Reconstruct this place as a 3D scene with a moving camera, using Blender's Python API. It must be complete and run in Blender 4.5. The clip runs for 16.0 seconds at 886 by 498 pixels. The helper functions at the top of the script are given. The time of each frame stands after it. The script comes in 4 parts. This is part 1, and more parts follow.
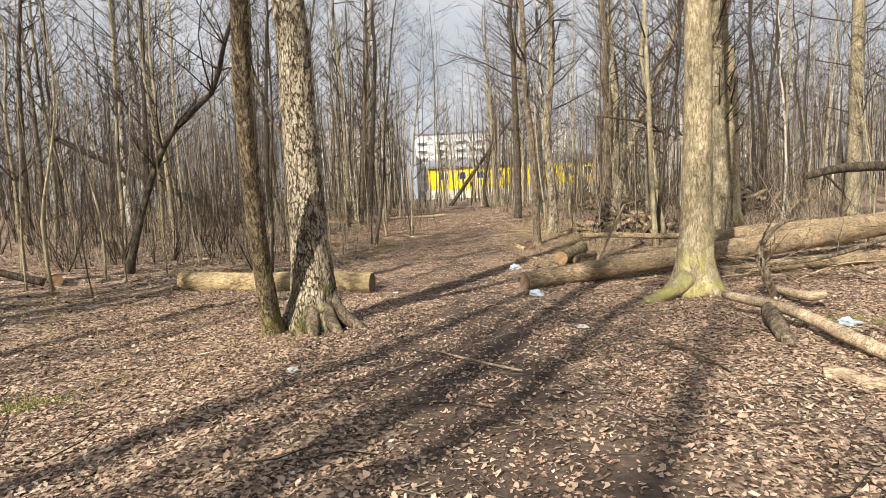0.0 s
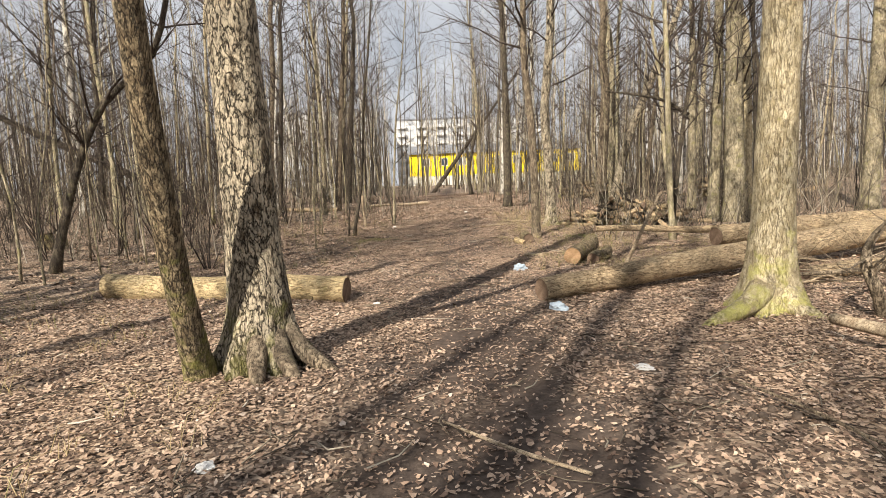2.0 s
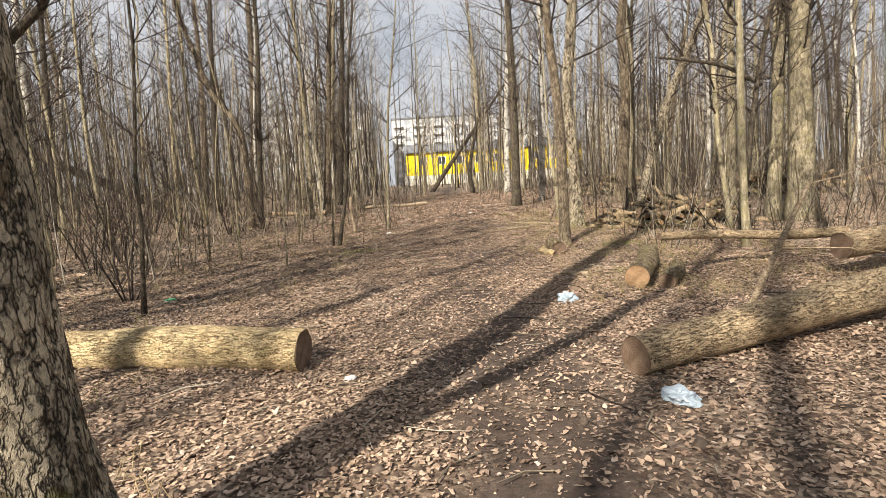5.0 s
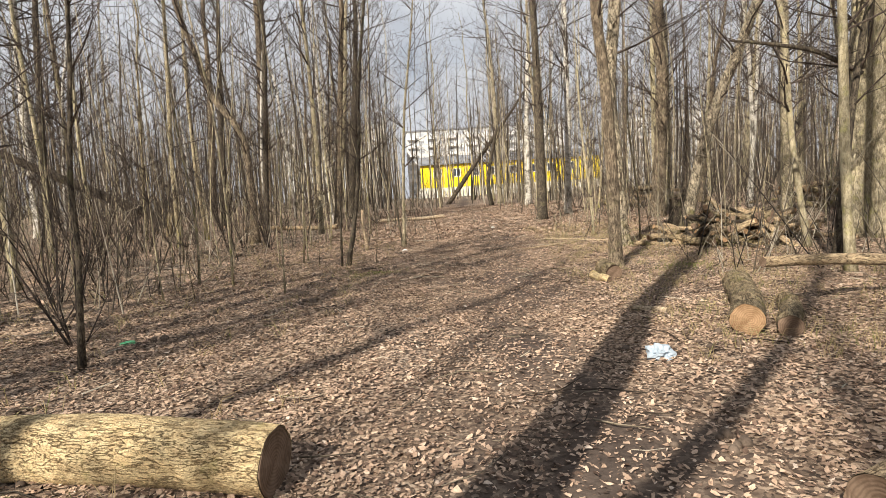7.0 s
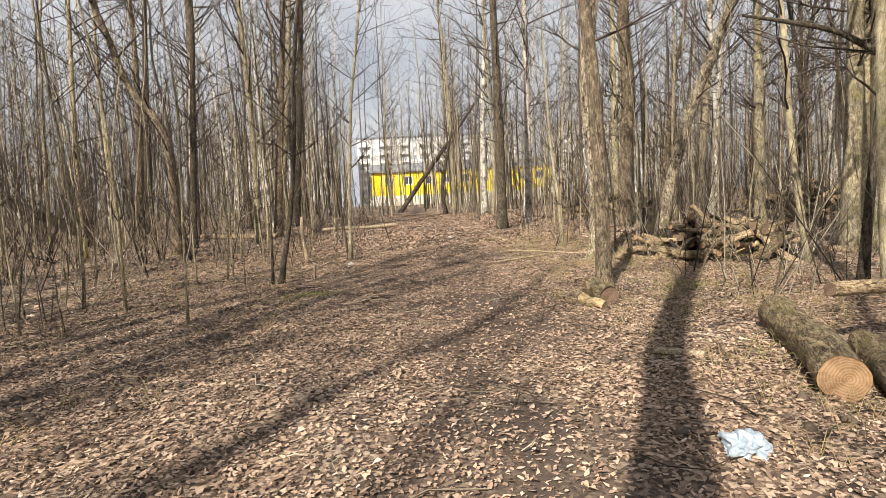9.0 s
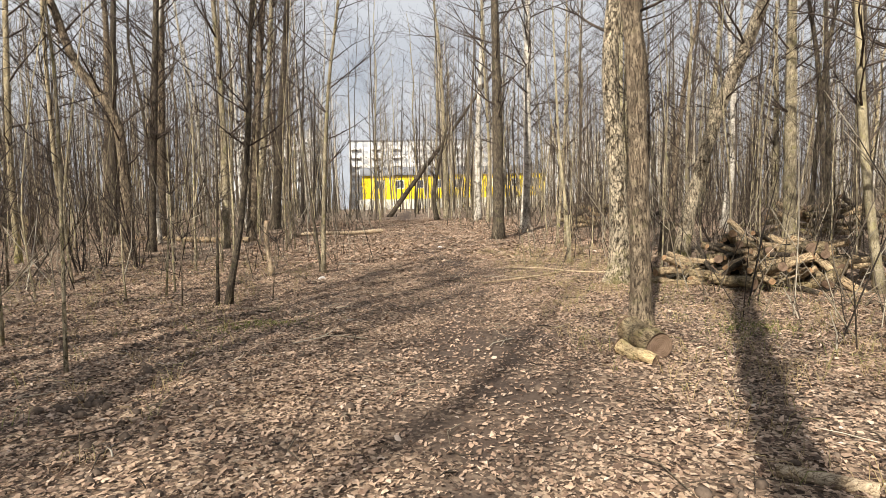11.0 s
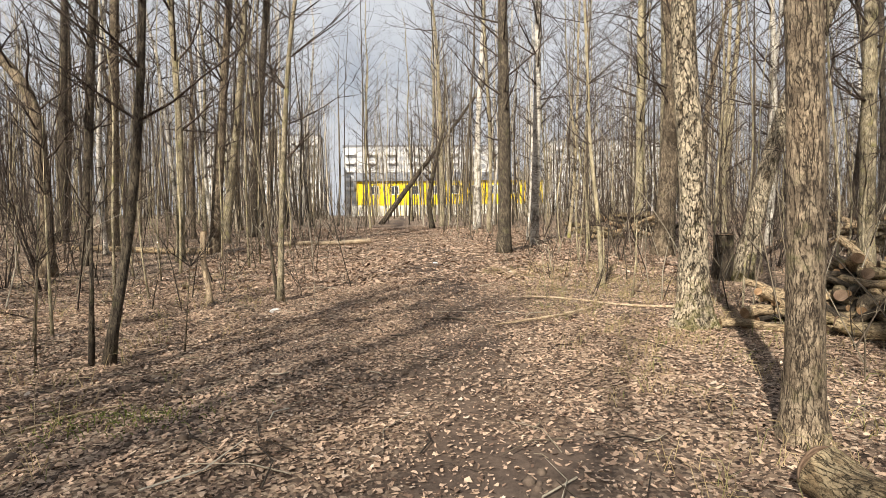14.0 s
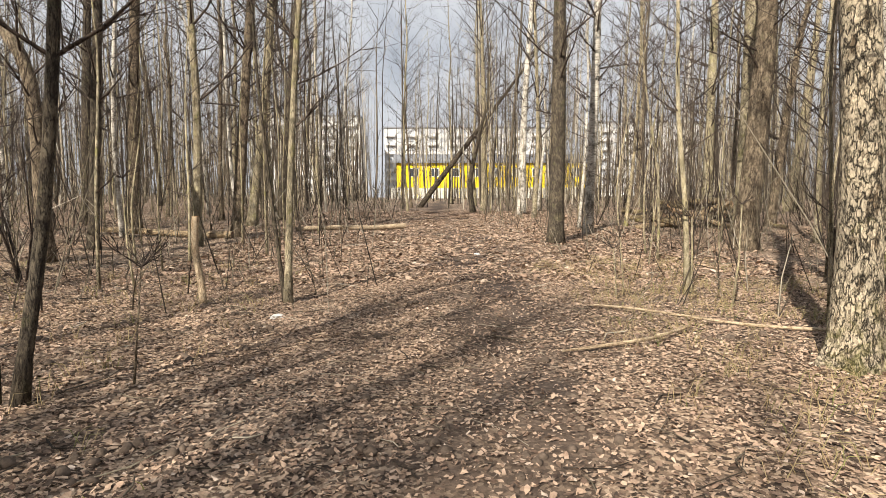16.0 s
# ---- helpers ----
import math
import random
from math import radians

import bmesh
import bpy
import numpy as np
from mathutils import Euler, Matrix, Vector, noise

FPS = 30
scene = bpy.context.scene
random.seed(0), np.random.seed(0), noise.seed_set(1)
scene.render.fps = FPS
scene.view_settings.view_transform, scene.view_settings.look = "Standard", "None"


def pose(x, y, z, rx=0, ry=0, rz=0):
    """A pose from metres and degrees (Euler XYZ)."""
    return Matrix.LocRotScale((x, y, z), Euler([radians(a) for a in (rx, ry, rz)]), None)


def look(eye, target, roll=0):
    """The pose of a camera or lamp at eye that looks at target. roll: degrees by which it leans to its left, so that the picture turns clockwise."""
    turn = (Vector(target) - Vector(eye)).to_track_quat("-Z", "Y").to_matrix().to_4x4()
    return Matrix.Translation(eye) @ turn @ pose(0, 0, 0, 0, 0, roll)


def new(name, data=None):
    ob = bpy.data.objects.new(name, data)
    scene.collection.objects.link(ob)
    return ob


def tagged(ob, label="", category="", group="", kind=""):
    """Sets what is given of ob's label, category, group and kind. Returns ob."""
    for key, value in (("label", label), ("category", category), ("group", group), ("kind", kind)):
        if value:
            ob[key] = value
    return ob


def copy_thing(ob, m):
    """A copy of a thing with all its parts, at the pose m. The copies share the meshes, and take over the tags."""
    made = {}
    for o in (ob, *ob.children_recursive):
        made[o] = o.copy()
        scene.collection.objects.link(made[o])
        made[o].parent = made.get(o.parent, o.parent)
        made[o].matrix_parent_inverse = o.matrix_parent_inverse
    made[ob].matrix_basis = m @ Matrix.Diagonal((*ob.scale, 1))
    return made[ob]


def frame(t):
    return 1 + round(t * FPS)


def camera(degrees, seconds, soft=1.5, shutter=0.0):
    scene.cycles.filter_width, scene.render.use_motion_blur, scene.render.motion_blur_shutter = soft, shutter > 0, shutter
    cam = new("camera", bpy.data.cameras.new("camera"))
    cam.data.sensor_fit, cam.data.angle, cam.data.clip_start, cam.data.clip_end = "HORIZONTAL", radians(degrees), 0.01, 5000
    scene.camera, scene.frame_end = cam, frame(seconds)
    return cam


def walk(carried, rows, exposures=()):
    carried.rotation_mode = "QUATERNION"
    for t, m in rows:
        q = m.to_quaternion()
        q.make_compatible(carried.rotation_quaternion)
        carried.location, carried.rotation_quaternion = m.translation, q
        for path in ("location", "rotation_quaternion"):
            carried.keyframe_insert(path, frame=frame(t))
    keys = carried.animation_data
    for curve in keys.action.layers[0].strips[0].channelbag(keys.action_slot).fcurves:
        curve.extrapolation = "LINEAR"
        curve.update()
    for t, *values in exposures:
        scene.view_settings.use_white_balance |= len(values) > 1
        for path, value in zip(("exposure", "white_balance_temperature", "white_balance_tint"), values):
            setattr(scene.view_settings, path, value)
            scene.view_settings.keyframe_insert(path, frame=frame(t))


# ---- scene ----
cam = camera(78.0, 16.0, soft=0.75)
METRES, EYE, TILT, LEAN, TURN = 15.5, 1.5, 0.0, 0.0, 0.0
ROWS = [
    (0.0, 0.0, 0.0, 0.0, -0.23, -4.9, 2.72),
    (0.5, -0.002, 0.032, 0.0009, -1.32, -5.43, 2.33),
    (1.0, -0.0032, 0.0646, -0.0004, -2.0, -5.91, 2.17),
    (1.5, -0.0061, 0.096, -0.0011, -2.24, -6.24, 2.27),
    (2.0, -0.0107, 0.1277, 0.0002, -2.25, -6.36, 2.48),
    (2.5, -0.0121, 0.1606, -0.0012, -2.29, -6.39, 2.78),
    (3.0, -0.0129, 0.1918, -0.0025, -2.47, -6.46, 3.05),
    (3.5, -0.0133, 0.223, -0.0017, -2.83, -6.6, 3.21),
    (4.0, -0.0083, 0.2566, -0.0015, -3.3, -6.69, 3.32),
    (6.5, -0.0224, 0.4144, -0.0035, -1.02, -5.43, 3.73),
    (7.0, -0.0232, 0.4429, -0.0024, -1.11, -5.05, 3.59),
    (7.5, -0.0254, 0.474, -0.004, -1.87, -4.8, 3.53),
    (8.0, -0.0266, 0.5018, -0.0044, -3.18, -4.69, 3.5),
    (8.5, -0.0243, 0.5314, -0.004, -4.71, -4.53, 3.45),
    (9.0, -0.0221, 0.5651, -0.0059, -6.16, -4.43, 3.09),
    (11.5, -0.0027, 0.7252, -0.0031, -7.01, -3.64, 1.39),
    (12.0, 0.0, 0.7578, -0.0026, -7.08, -3.26, 1.25),
    (12.5, 0.0042, 0.7884, -0.0037, -7.4, -2.92, 1.23),
    (13.0, 0.0092, 0.8178, -0.0015, -7.58, -2.77, 1.26),
    (13.5, 0.0116, 0.849, 0.0001, -7.58, -2.92, 1.22),
    (14.0, 0.0155, 0.8773, -0.0006, -7.5, -3.23, 1.04),
    (14.5, 0.0217, 0.9024, 0.0014, -7.13, -3.78, 0.76),
    (15.0, 0.0255, 0.9302, 0.0008, -6.08, -4.33, 0.39),
    (15.5, 0.0264, 0.9586, -0.0001, -4.72, -4.74, 0.19),
    (16.0, 0.0255, 0.994, 0.001, -3.33, -4.95, 0.31),
]
walk(cam, [(t, pose(0, 0, EYE, TILT, LEAN, TURN) @ pose(METRES * x, METRES * y, METRES * z, 90 + pitch, roll, yaw)) for t, x, y, z, yaw, pitch, roll in ROWS])

# ---- light ----
SUN_AZ, SUN_EL = math.atan2(-0.855, -0.52), radians(36)
sun_way = Vector((math.cos(SUN_AZ) * math.cos(SUN_EL), math.sin(SUN_AZ) * math.cos(SUN_EL), math.sin(SUN_EL)))
world = bpy.data.worlds.new("spring_sky")
scene.world = world
world.use_nodes = True
wn, wl = world.node_tree.nodes, world.node_tree.links
wn.clear()
sky = wn.new("ShaderNodeTexSky")
sky.sky_type = "NISHITA"
sky.sun_disc = False
sky.sun_elevation = SUN_EL
sky.sun_rotation = math.pi / 2 - SUN_AZ
wcoord = wn.new("ShaderNodeTexCoord")
wnoise = wn.new("ShaderNodeTexNoise")
wnoise.inputs["Scale"].default_value, wnoise.inputs["Detail"].default_value = 2.6, 8
wramp = wn.new("ShaderNodeValToRGB")
wramp.color_ramp.elements[0].position, wramp.color_ramp.elements[1].position = 0.14, 0.44
wmix = wn.new("ShaderNodeMix")
wmix.data_type = "RGBA"
wmix.inputs["B"].default_value = (11.4, 11.8, 12.5, 1)
wback = wn.new("ShaderNodeBackground")
wback.inputs["Strength"].default_value = 0.031
wout = wn.new("ShaderNodeOutputWorld")
wl.new(wcoord.outputs["Generated"], wnoise.inputs["Vector"])
wl.new(wnoise.outputs["Fac"], wramp.inputs["Fac"])
wl.new(wramp.outputs["Color"], wmix.inputs["Factor"])
wl.new(sky.outputs["Color"], wmix.inputs["A"])
wl.new(wmix.outputs["Result"], wback.inputs["Color"])
wl.new(wback.outputs["Background"], wout.inputs["Surface"])
sun = new("sun", bpy.data.lights.new("sun", "SUN"))
sun.data.energy, sun.data.angle, sun.data.color = 5.0, radians(0.6), (1.0, 0.91, 0.775)
sun.matrix_world = look((0, 0, 60), Vector((0, 0, 60)) - sun_way)
scene.view_settings.exposure = 1.0


# ---- materials ----
def material(name, rough=0.9):
    m = bpy.data.materials.new(name)
    m.use_nodes = True
    b = m.node_tree.nodes["Principled BSDF"]
    b.inputs["Roughness"].default_value = rough
    b.inputs["Specular IOR Level"].default_value = 0.25
    return m, m.node_tree.nodes, m.node_tree.links, b


def ramp(n, stops):
    r = n.new("ShaderNodeValToRGB")
    e = r.color_ramp.elements
    while len(e) < len(stops):
        e.new(0.5)
    for k, (p, c) in zip(e, stops):
        k.position, k.color = p, (*c, 1)
    return r


def coords(n, l, scale, random_shift=True):
    tc = n.new("ShaderNodeTexCoord")
    mp = n.new("ShaderNodeMapping")
    mp.inputs["Scale"].default_value = scale
    l.new(tc.outputs["Object"], mp.inputs["Vector"])
    if random_shift:
        oi = n.new("ShaderNodeObjectInfo")
        ad = n.new("ShaderNodeVectorMath")
        ad.operation = "MULTIPLY_ADD"
        ad.inputs[1].default_value = (13, 17, 29)
        l.new(oi.outputs["Random"], ad.inputs[0])
        l.new(mp.outputs["Vector"], ad.inputs[2])
        return ad.outputs["Vector"]
    return mp.outputs["Vector"]


def noise_node(n, l, vec, scale, detail=5, rough=0.6):
    t = n.new("ShaderNodeTexNoise")
    t.inputs["Scale"].default_value, t.inputs["Detail"].default_value, t.inputs["Roughness"].default_value = scale, detail, rough
    if vec is not None:
        l.new(vec, t.inputs["Vector"])
    return t.outputs["Fac"]


def mixed(n, l, fac, a, b, mode="MIX"):
    m = n.new("ShaderNodeMix")
    m.data_type, m.blend_type = "RGBA", mode
    for s, v in (("Factor", fac), ("A", a), ("B", b)):
        if isinstance(v, (int, float)):
            m.inputs[s].default_value = v
        elif isinstance(v, tuple):
            m.inputs[s].default_value = (*v, 1)
        else:
            l.new(v, m.inputs[s])
    return m.outputs["Result"]


def bumped(n, l, b, height, strength, distance):
    k = n.new("ShaderNodeBump")
    k.inputs["Strength"].default_value, k.inputs["Distance"].default_value = strength, distance
    l.new(height, k.inputs["Height"])
    l.new(k.outputs["Normal"], b.inputs["Normal"])


def ridged(n, l, vec, scale, width):
    """Thin winding furrows: 0 in the furrow, 1 on the plates."""
    t = noise_node(n, l, vec, scale, 3, 0.55)
    s = n.new("ShaderNodeMath")
    s.operation = "SUBTRACT"
    s.inputs[1].default_value = 0.5
    l.new(t, s.inputs[0])
    a = n.new("ShaderNodeMath")
    a.operation = "ABSOLUTE"
    l.new(s.outputs["Value"], a.inputs[0])
    r = ramp(n, [(0.0, (0, 0, 0)), (width, (1, 1, 1))])
    l.new(a.outputs["Value"], r.inputs["Fac"])
    return r.outputs["Color"]


def bark(name, dark, mid, light, moss=None, moss_amount=0.5, along=2, scale=30, depth=0.02, width=0.04, flakes=0.5, foot=0.0, stretch=0.2):
    """Furrowed bark: winding furrows along the stem, paler flakes, lichen in patches, algae round the foot."""
    m, n, l, b = material(name)
    long_way = [1, 1, 1]
    long_way[along] = stretch
    half_way = [1, 1, 1]
    half_way[along] = 0.5
    v1, v2, v3 = coords(n, l, tuple(long_way)), coords(n, l, tuple(half_way)), coords(n, l, (1, 1, 1))
    big = ridged(n, l, v1, scale, width)
    small = ridged(n, l, v2, scale * 1.5, width * 0.8)
    fine = noise_node(n, l, v2, scale * 3.2, 6, 0.75)
    flake = ramp(n, [(0.5 - 0.12 * flakes, (0, 0, 0)), (0.62 - 0.12 * flakes, (1, 1, 1))])
    l.new(noise_node(n, l, v2, scale * 0.55, 5, 0.65), flake.inputs["Fac"])
    blot = ramp(n, [(0.35, (0.7, 0.7, 0.7)), (0.65, (1.1, 1.08, 1.05))])
    l.new(noise_node(n, l, v3, 3.5, 5, 0.6), blot.inputs["Fac"])
    plate = mixed(n, l, 1.0, big, mixed(n, l, 0.55, (1, 1, 1), small), "MULTIPLY")
    col = mixed(n, l, plate, dark, mixed(n, l, flake.outputs["Color"], mid, light))
    grain = ramp(n, [(0.25, (0.5, 0.5, 0.5)), (0.7, (1.2, 1.18, 1.15))])
    l.new(fine, grain.inputs["Fac"])
    col = mixed(n, l, 1.0, col, grain.outputs["Color"], "MULTIPLY")
    col = mixed(n, l, 1.0, col, blot.outputs["Color"], "MULTIPLY")
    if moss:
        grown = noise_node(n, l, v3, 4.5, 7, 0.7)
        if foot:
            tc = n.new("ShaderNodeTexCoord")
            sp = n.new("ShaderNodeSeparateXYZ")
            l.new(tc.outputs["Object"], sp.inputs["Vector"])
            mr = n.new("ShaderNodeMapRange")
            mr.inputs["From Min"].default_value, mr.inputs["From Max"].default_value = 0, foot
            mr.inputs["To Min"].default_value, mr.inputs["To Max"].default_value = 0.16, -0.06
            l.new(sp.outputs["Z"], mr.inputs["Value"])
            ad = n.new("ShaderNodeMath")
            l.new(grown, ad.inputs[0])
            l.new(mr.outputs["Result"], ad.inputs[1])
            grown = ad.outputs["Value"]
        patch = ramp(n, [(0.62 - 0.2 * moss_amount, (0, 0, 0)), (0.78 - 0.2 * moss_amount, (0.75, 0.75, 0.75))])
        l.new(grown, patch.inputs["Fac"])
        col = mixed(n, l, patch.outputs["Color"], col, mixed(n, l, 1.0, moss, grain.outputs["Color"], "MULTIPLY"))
    l.new(col, b.inputs["Base Color"])
    bumped(n, l, b, mixed(n, l, 0.35, plate, fine), 1.0, depth)
    return m


def white_birch():
    m, n, l, b = material("white_birch_bark", 0.75)
    bands = noise_node(n, l, coords(n, l, (2.0, 2.0, 22)), 3.0, 5, 0.65)
    patches = noise_node(n, l, coords(n, l, (1, 1, 0.8)), 3.2, 6, 0.7)
    c = ramp(n, [(0.36, (0.05, 0.045, 0.04)), (0.45, (0.42, 0.39, 0.34)), (0.7, (0.62, 0.59, 0.53))])
    l.new(bands, c.inputs["Fac"])
    d = ramp(n, [(0.5, (0, 0, 0)), (0.62, (1, 1, 1))])
    l.new(patches, d.inputs["Fac"])
    col = mixed(n, l, d.outputs["Color"], c.outputs["Color"], (0.09, 0.08, 0.065))
    l.new(col, b.inputs["Base Color"])
    bumped(n, l, b, bands, 0.5, 0.008)
    return m


BARK = {
    "pale": bark("pale_birch_bark", (0.022, 0.017, 0.012), (0.17, 0.13, 0.085), (0.62, 0.54, 0.41), (0.2, 0.19, 0.06), 0.35, 2, 19, 0.07, 0.05, 1.1, 0.9, 0.42),
    "white": white_birch(),
    "mossy": bark("mossy_aspen_bark", (0.08, 0.066, 0.046), (0.29, 0.25, 0.17), (0.48, 0.425, 0.31), (0.29, 0.28, 0.1), 0.4, 2, 30, 0.016, 0.03),
    "yellow": bark("algae_bark", (0.15, 0.125, 0.08), (0.33, 0.29, 0.19), (0.48, 0.43, 0.31), (0.34, 0.33, 0.13), 0.4, 2, 30, 0.006, 0.02),
    "brown": bark("brown_bark", (0.045, 0.034, 0.025), (0.18, 0.142, 0.102), (0.36, 0.295, 0.215), (0.16, 0.15, 0.075), 0.3, 2, 28, 0.02, 0.035, 0.4),
    "dark": bark("dark_bark", (0.025, 0.02, 0.016), (0.075, 0.061, 0.047), (0.16, 0.135, 0.1), (0.1, 0.1, 0.045), 0.3, 2, 30, 0.012),
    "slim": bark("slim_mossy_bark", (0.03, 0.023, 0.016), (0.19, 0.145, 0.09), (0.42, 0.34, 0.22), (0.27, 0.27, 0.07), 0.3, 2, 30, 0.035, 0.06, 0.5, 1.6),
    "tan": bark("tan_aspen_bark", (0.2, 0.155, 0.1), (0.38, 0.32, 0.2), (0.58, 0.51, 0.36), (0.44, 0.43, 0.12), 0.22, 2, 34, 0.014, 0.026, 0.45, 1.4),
}
# logs lie along their own x axis
LOG_PALE = bark("furrowed_log_bark", (0.2, 0.135, 0.065), (0.64, 0.49, 0.28), (0.78, 0.63, 0.38), (0.38, 0.33, 0.13), 0.2, 0, 40, 0.025, 0.03)
LOG_BROWN = bark("brown_log_bark", (0.11, 0.078, 0.048), (0.5, 0.375, 0.24), (0.68, 0.535, 0.35), (0.28, 0.25, 0.11), 0.15, 0, 40, 0.028, 0.035)
LOG_MOSSY = bark("mossy_log_bark", (0.05, 0.04, 0.025), (0.22, 0.165, 0.1), (0.38, 0.31, 0.2), (0.22, 0.2, 0.06), 0.4, 0, 30, 0.02)
LOG_DARK = bark("dark_log_bark", (0.02, 0.016, 0.013), (0.06, 0.048, 0.036), (0.13, 0.105, 0.078), (0.09, 0.09, 0.04), 0.3, 0, 30, 0.02)
TWIG = bark("twig_bark", (0.025, 0.02, 0.017), (0.062, 0.048, 0.04), (0.12, 0.094, 0.077), None, 0, 2, 20, 0.002)
DRY = bark("dry_stick_bark", (0.18, 0.13, 0.085), (0.42, 0.33, 0.23), (0.58, 0.48, 0.35), None, 0, 0, 30, 0.004)


def cut_wood(name, light, dark):
    m, n, l, b = material(name, 0.85)
    w = n.new("ShaderNodeTexWave")
    w.wave_type, w.rings_direction = "RINGS", "X"
    w.inputs["Scale"].default_value, w.inputs["Distortion"].default_value, w.inputs["Detail"].default_value = 17, 4, 5
    v = coords(n, l, (1, 1, 1), False)
    l.new(v, w.inputs["Vector"])
    c = ramp(n, [(0.0, dark), (0.7, light)])
    l.new(w.outputs["Fac"], c.inputs["Fac"])
    s = ramp(n, [(0.35, (0.55, 0.5, 0.45)), (0.6, (1, 1, 1))])
    l.new(noise_node(n, l, v, 9, 6, 0.7), s.inputs["Fac"])
    l.new(mixed(n, l, 1.0, c.outputs["Color"], s.outputs["Color"], "MULTIPLY"), b.inputs["Base Color"])
    bumped(n, l, b, w.outputs["Fac"], 0.4, 0.004)
    return m


CUT_FRESH = cut_wood("sawn_wood", (0.36, 0.235, 0.135), (0.27, 0.17, 0.095))
CUT_OLD = cut_wood("weathered_sawn_wood", (0.2, 0.14, 0.1), (0.145, 0.1, 0.07))


def ground_material():
    m, n, l, b = material("leaf_litter_ground", 0.95)
    v = coords(n, l, (1, 1, 1), False)
    vor = n.new("ShaderNodeTexVoronoi")
    vor.inputs["Scale"].default_value = 38
    l.new(v, vor.inputs["Vector"])
    sep = n.new("ShaderNodeSeparateColor")
    l.new(vor.outputs["Color"], sep.inputs["Color"])
    leaf = ramp(n, [(0.0, (0.035, 0.026, 0.021)), (0.35, (0.13, 0.095, 0.07)), (0.7, (0.31, 0.23, 0.168)), (1.0, (0.52, 0.42, 0.32))])
    l.new(sep.outputs["Red"], leaf.inputs["Fac"])
    soil = ramp(n, [(0.3, (0.05, 0.038, 0.032)), (0.7, (0.12, 0.092, 0.075))])
    l.new(noise_node(n, l, v, 14, 8, 0.7), soil.inputs["Fac"])
    at = n.new("ShaderNodeAttribute")
    at.attribute_name = "trodden_shaded"
    worn_shade = n.new("ShaderNodeMath")
    worn_shade.operation = "ADD"
    l.new(at.outputs["Fac"], worn_shade.inputs[0])
    patch = ramp(n, [(0.48, (0, 0, 0)), (0.72, (0.55, 0.55, 0.55))])
    l.new(noise_node(n, l, v, 1.3, 8, 0.7), patch.inputs["Fac"])
    l.new(patch.outputs["Color"], worn_shade.inputs[1])
    worn_shade.use_clamp = True
    col = mixed(n, l, worn_shade.outputs["Value"], leaf.outputs["Color"], soil.outputs["Color"])
    tint = ramp(n, [(0.35, (0.8, 0.8, 0.82)), (0.65, (1.15, 1.08, 1.0))])
    l.new(noise_node(n, l, v, 0.45, 5, 0.6), tint.inputs["Fac"])
    col = mixed(n, l, 1.0, col, tint.outputs["Color"], "MULTIPLY")
    l.new(col, b.inputs["Base Color"])
    bumped(n, l, b, mixed(n, l, 0.5, sep.outputs["Green"], noise_node(n, l, v, 45, 6, 0.7)), 0.8, 0.02)
    return m


def island_material(name, stops, rough=0.8, through_light=0.0):
    m, n, l, b = material(name, rough)
    g = n.new("ShaderNodeNewGeometry")
    c = ramp(n, stops)
    l.new(g.outputs["Random Per Island"], c.inputs["Fac"])
    s = ramp(n, [(0.3, (0.75, 0.72, 0.7)), (0.7, (1.1, 1.1, 1.1))])
    l.new(noise_node(n, l, coords(n, l, (1, 1, 1), False), 60, 4, 0.6), s.inputs["Fac"])
    l.new(mixed(n, l, 1.0, c.outputs["Color"], s.outputs["Color"], "MULTIPLY"), b.inputs["Base Color"])
    return m


GROUND = ground_material()
LEAF = island_material("fallen_leaves", [(0.0, (0.05, 0.032, 0.024)), (0.25, (0.2, 0.136, 0.1)), (0.55, (0.41, 0.296, 0.216)), (0.95, (0.51, 0.385, 0.29)), (1.0, (0.58, 0.49, 0.41))])
STEMS = island_material("thicket_stems", [(0.0, (0.025, 0.02, 0.016)), (0.45, (0.1, 0.082, 0.062)), (0.8, (0.26, 0.225, 0.165)), (1.0, (0.52, 0.48, 0.4))])
STRAW = island_material("dry_grass_blades", [(0.0, (0.3, 0.23, 0.12)), (0.7, (0.46, 0.37, 0.21)), (1.0, (0.16, 0.2, 0.05))])


def plain(name, colour, rough=0.7, vary=0.2, scale=3.0, metal=0.0):
    m, n, l, b = material(name, rough)
    b.inputs["Metallic"].default_value = metal
    lo, hi = tuple(c * (1 - vary) for c in colour), tuple(min(1, c * (1 + vary)) for c in colour)
    c = ramp(n, [(0.3, lo), (0.7, hi)])
    l.new(noise_node(n, l, coords(n, l, (1, 1, 1)), scale, 7, 0.65), c.inputs["Fac"])
    l.new(c.outputs["Color"], b.inputs["Base Color"])
    return m


# ---- lie of the land ----
def soft_step(v, k):
    return k * np.log1p(np.exp(np.clip(v / k, -40, 40)))


def path_x(y):
    return np.interp(y, [-40, 0, 4, 8, 12, 16, 20, 26, 34, 45, 60, 100], [0.2, 0.25, 0.3, 0.35, 0.45, 0.8, 1.3, 1.75, 1.8, 1.8, 2.2, 6])


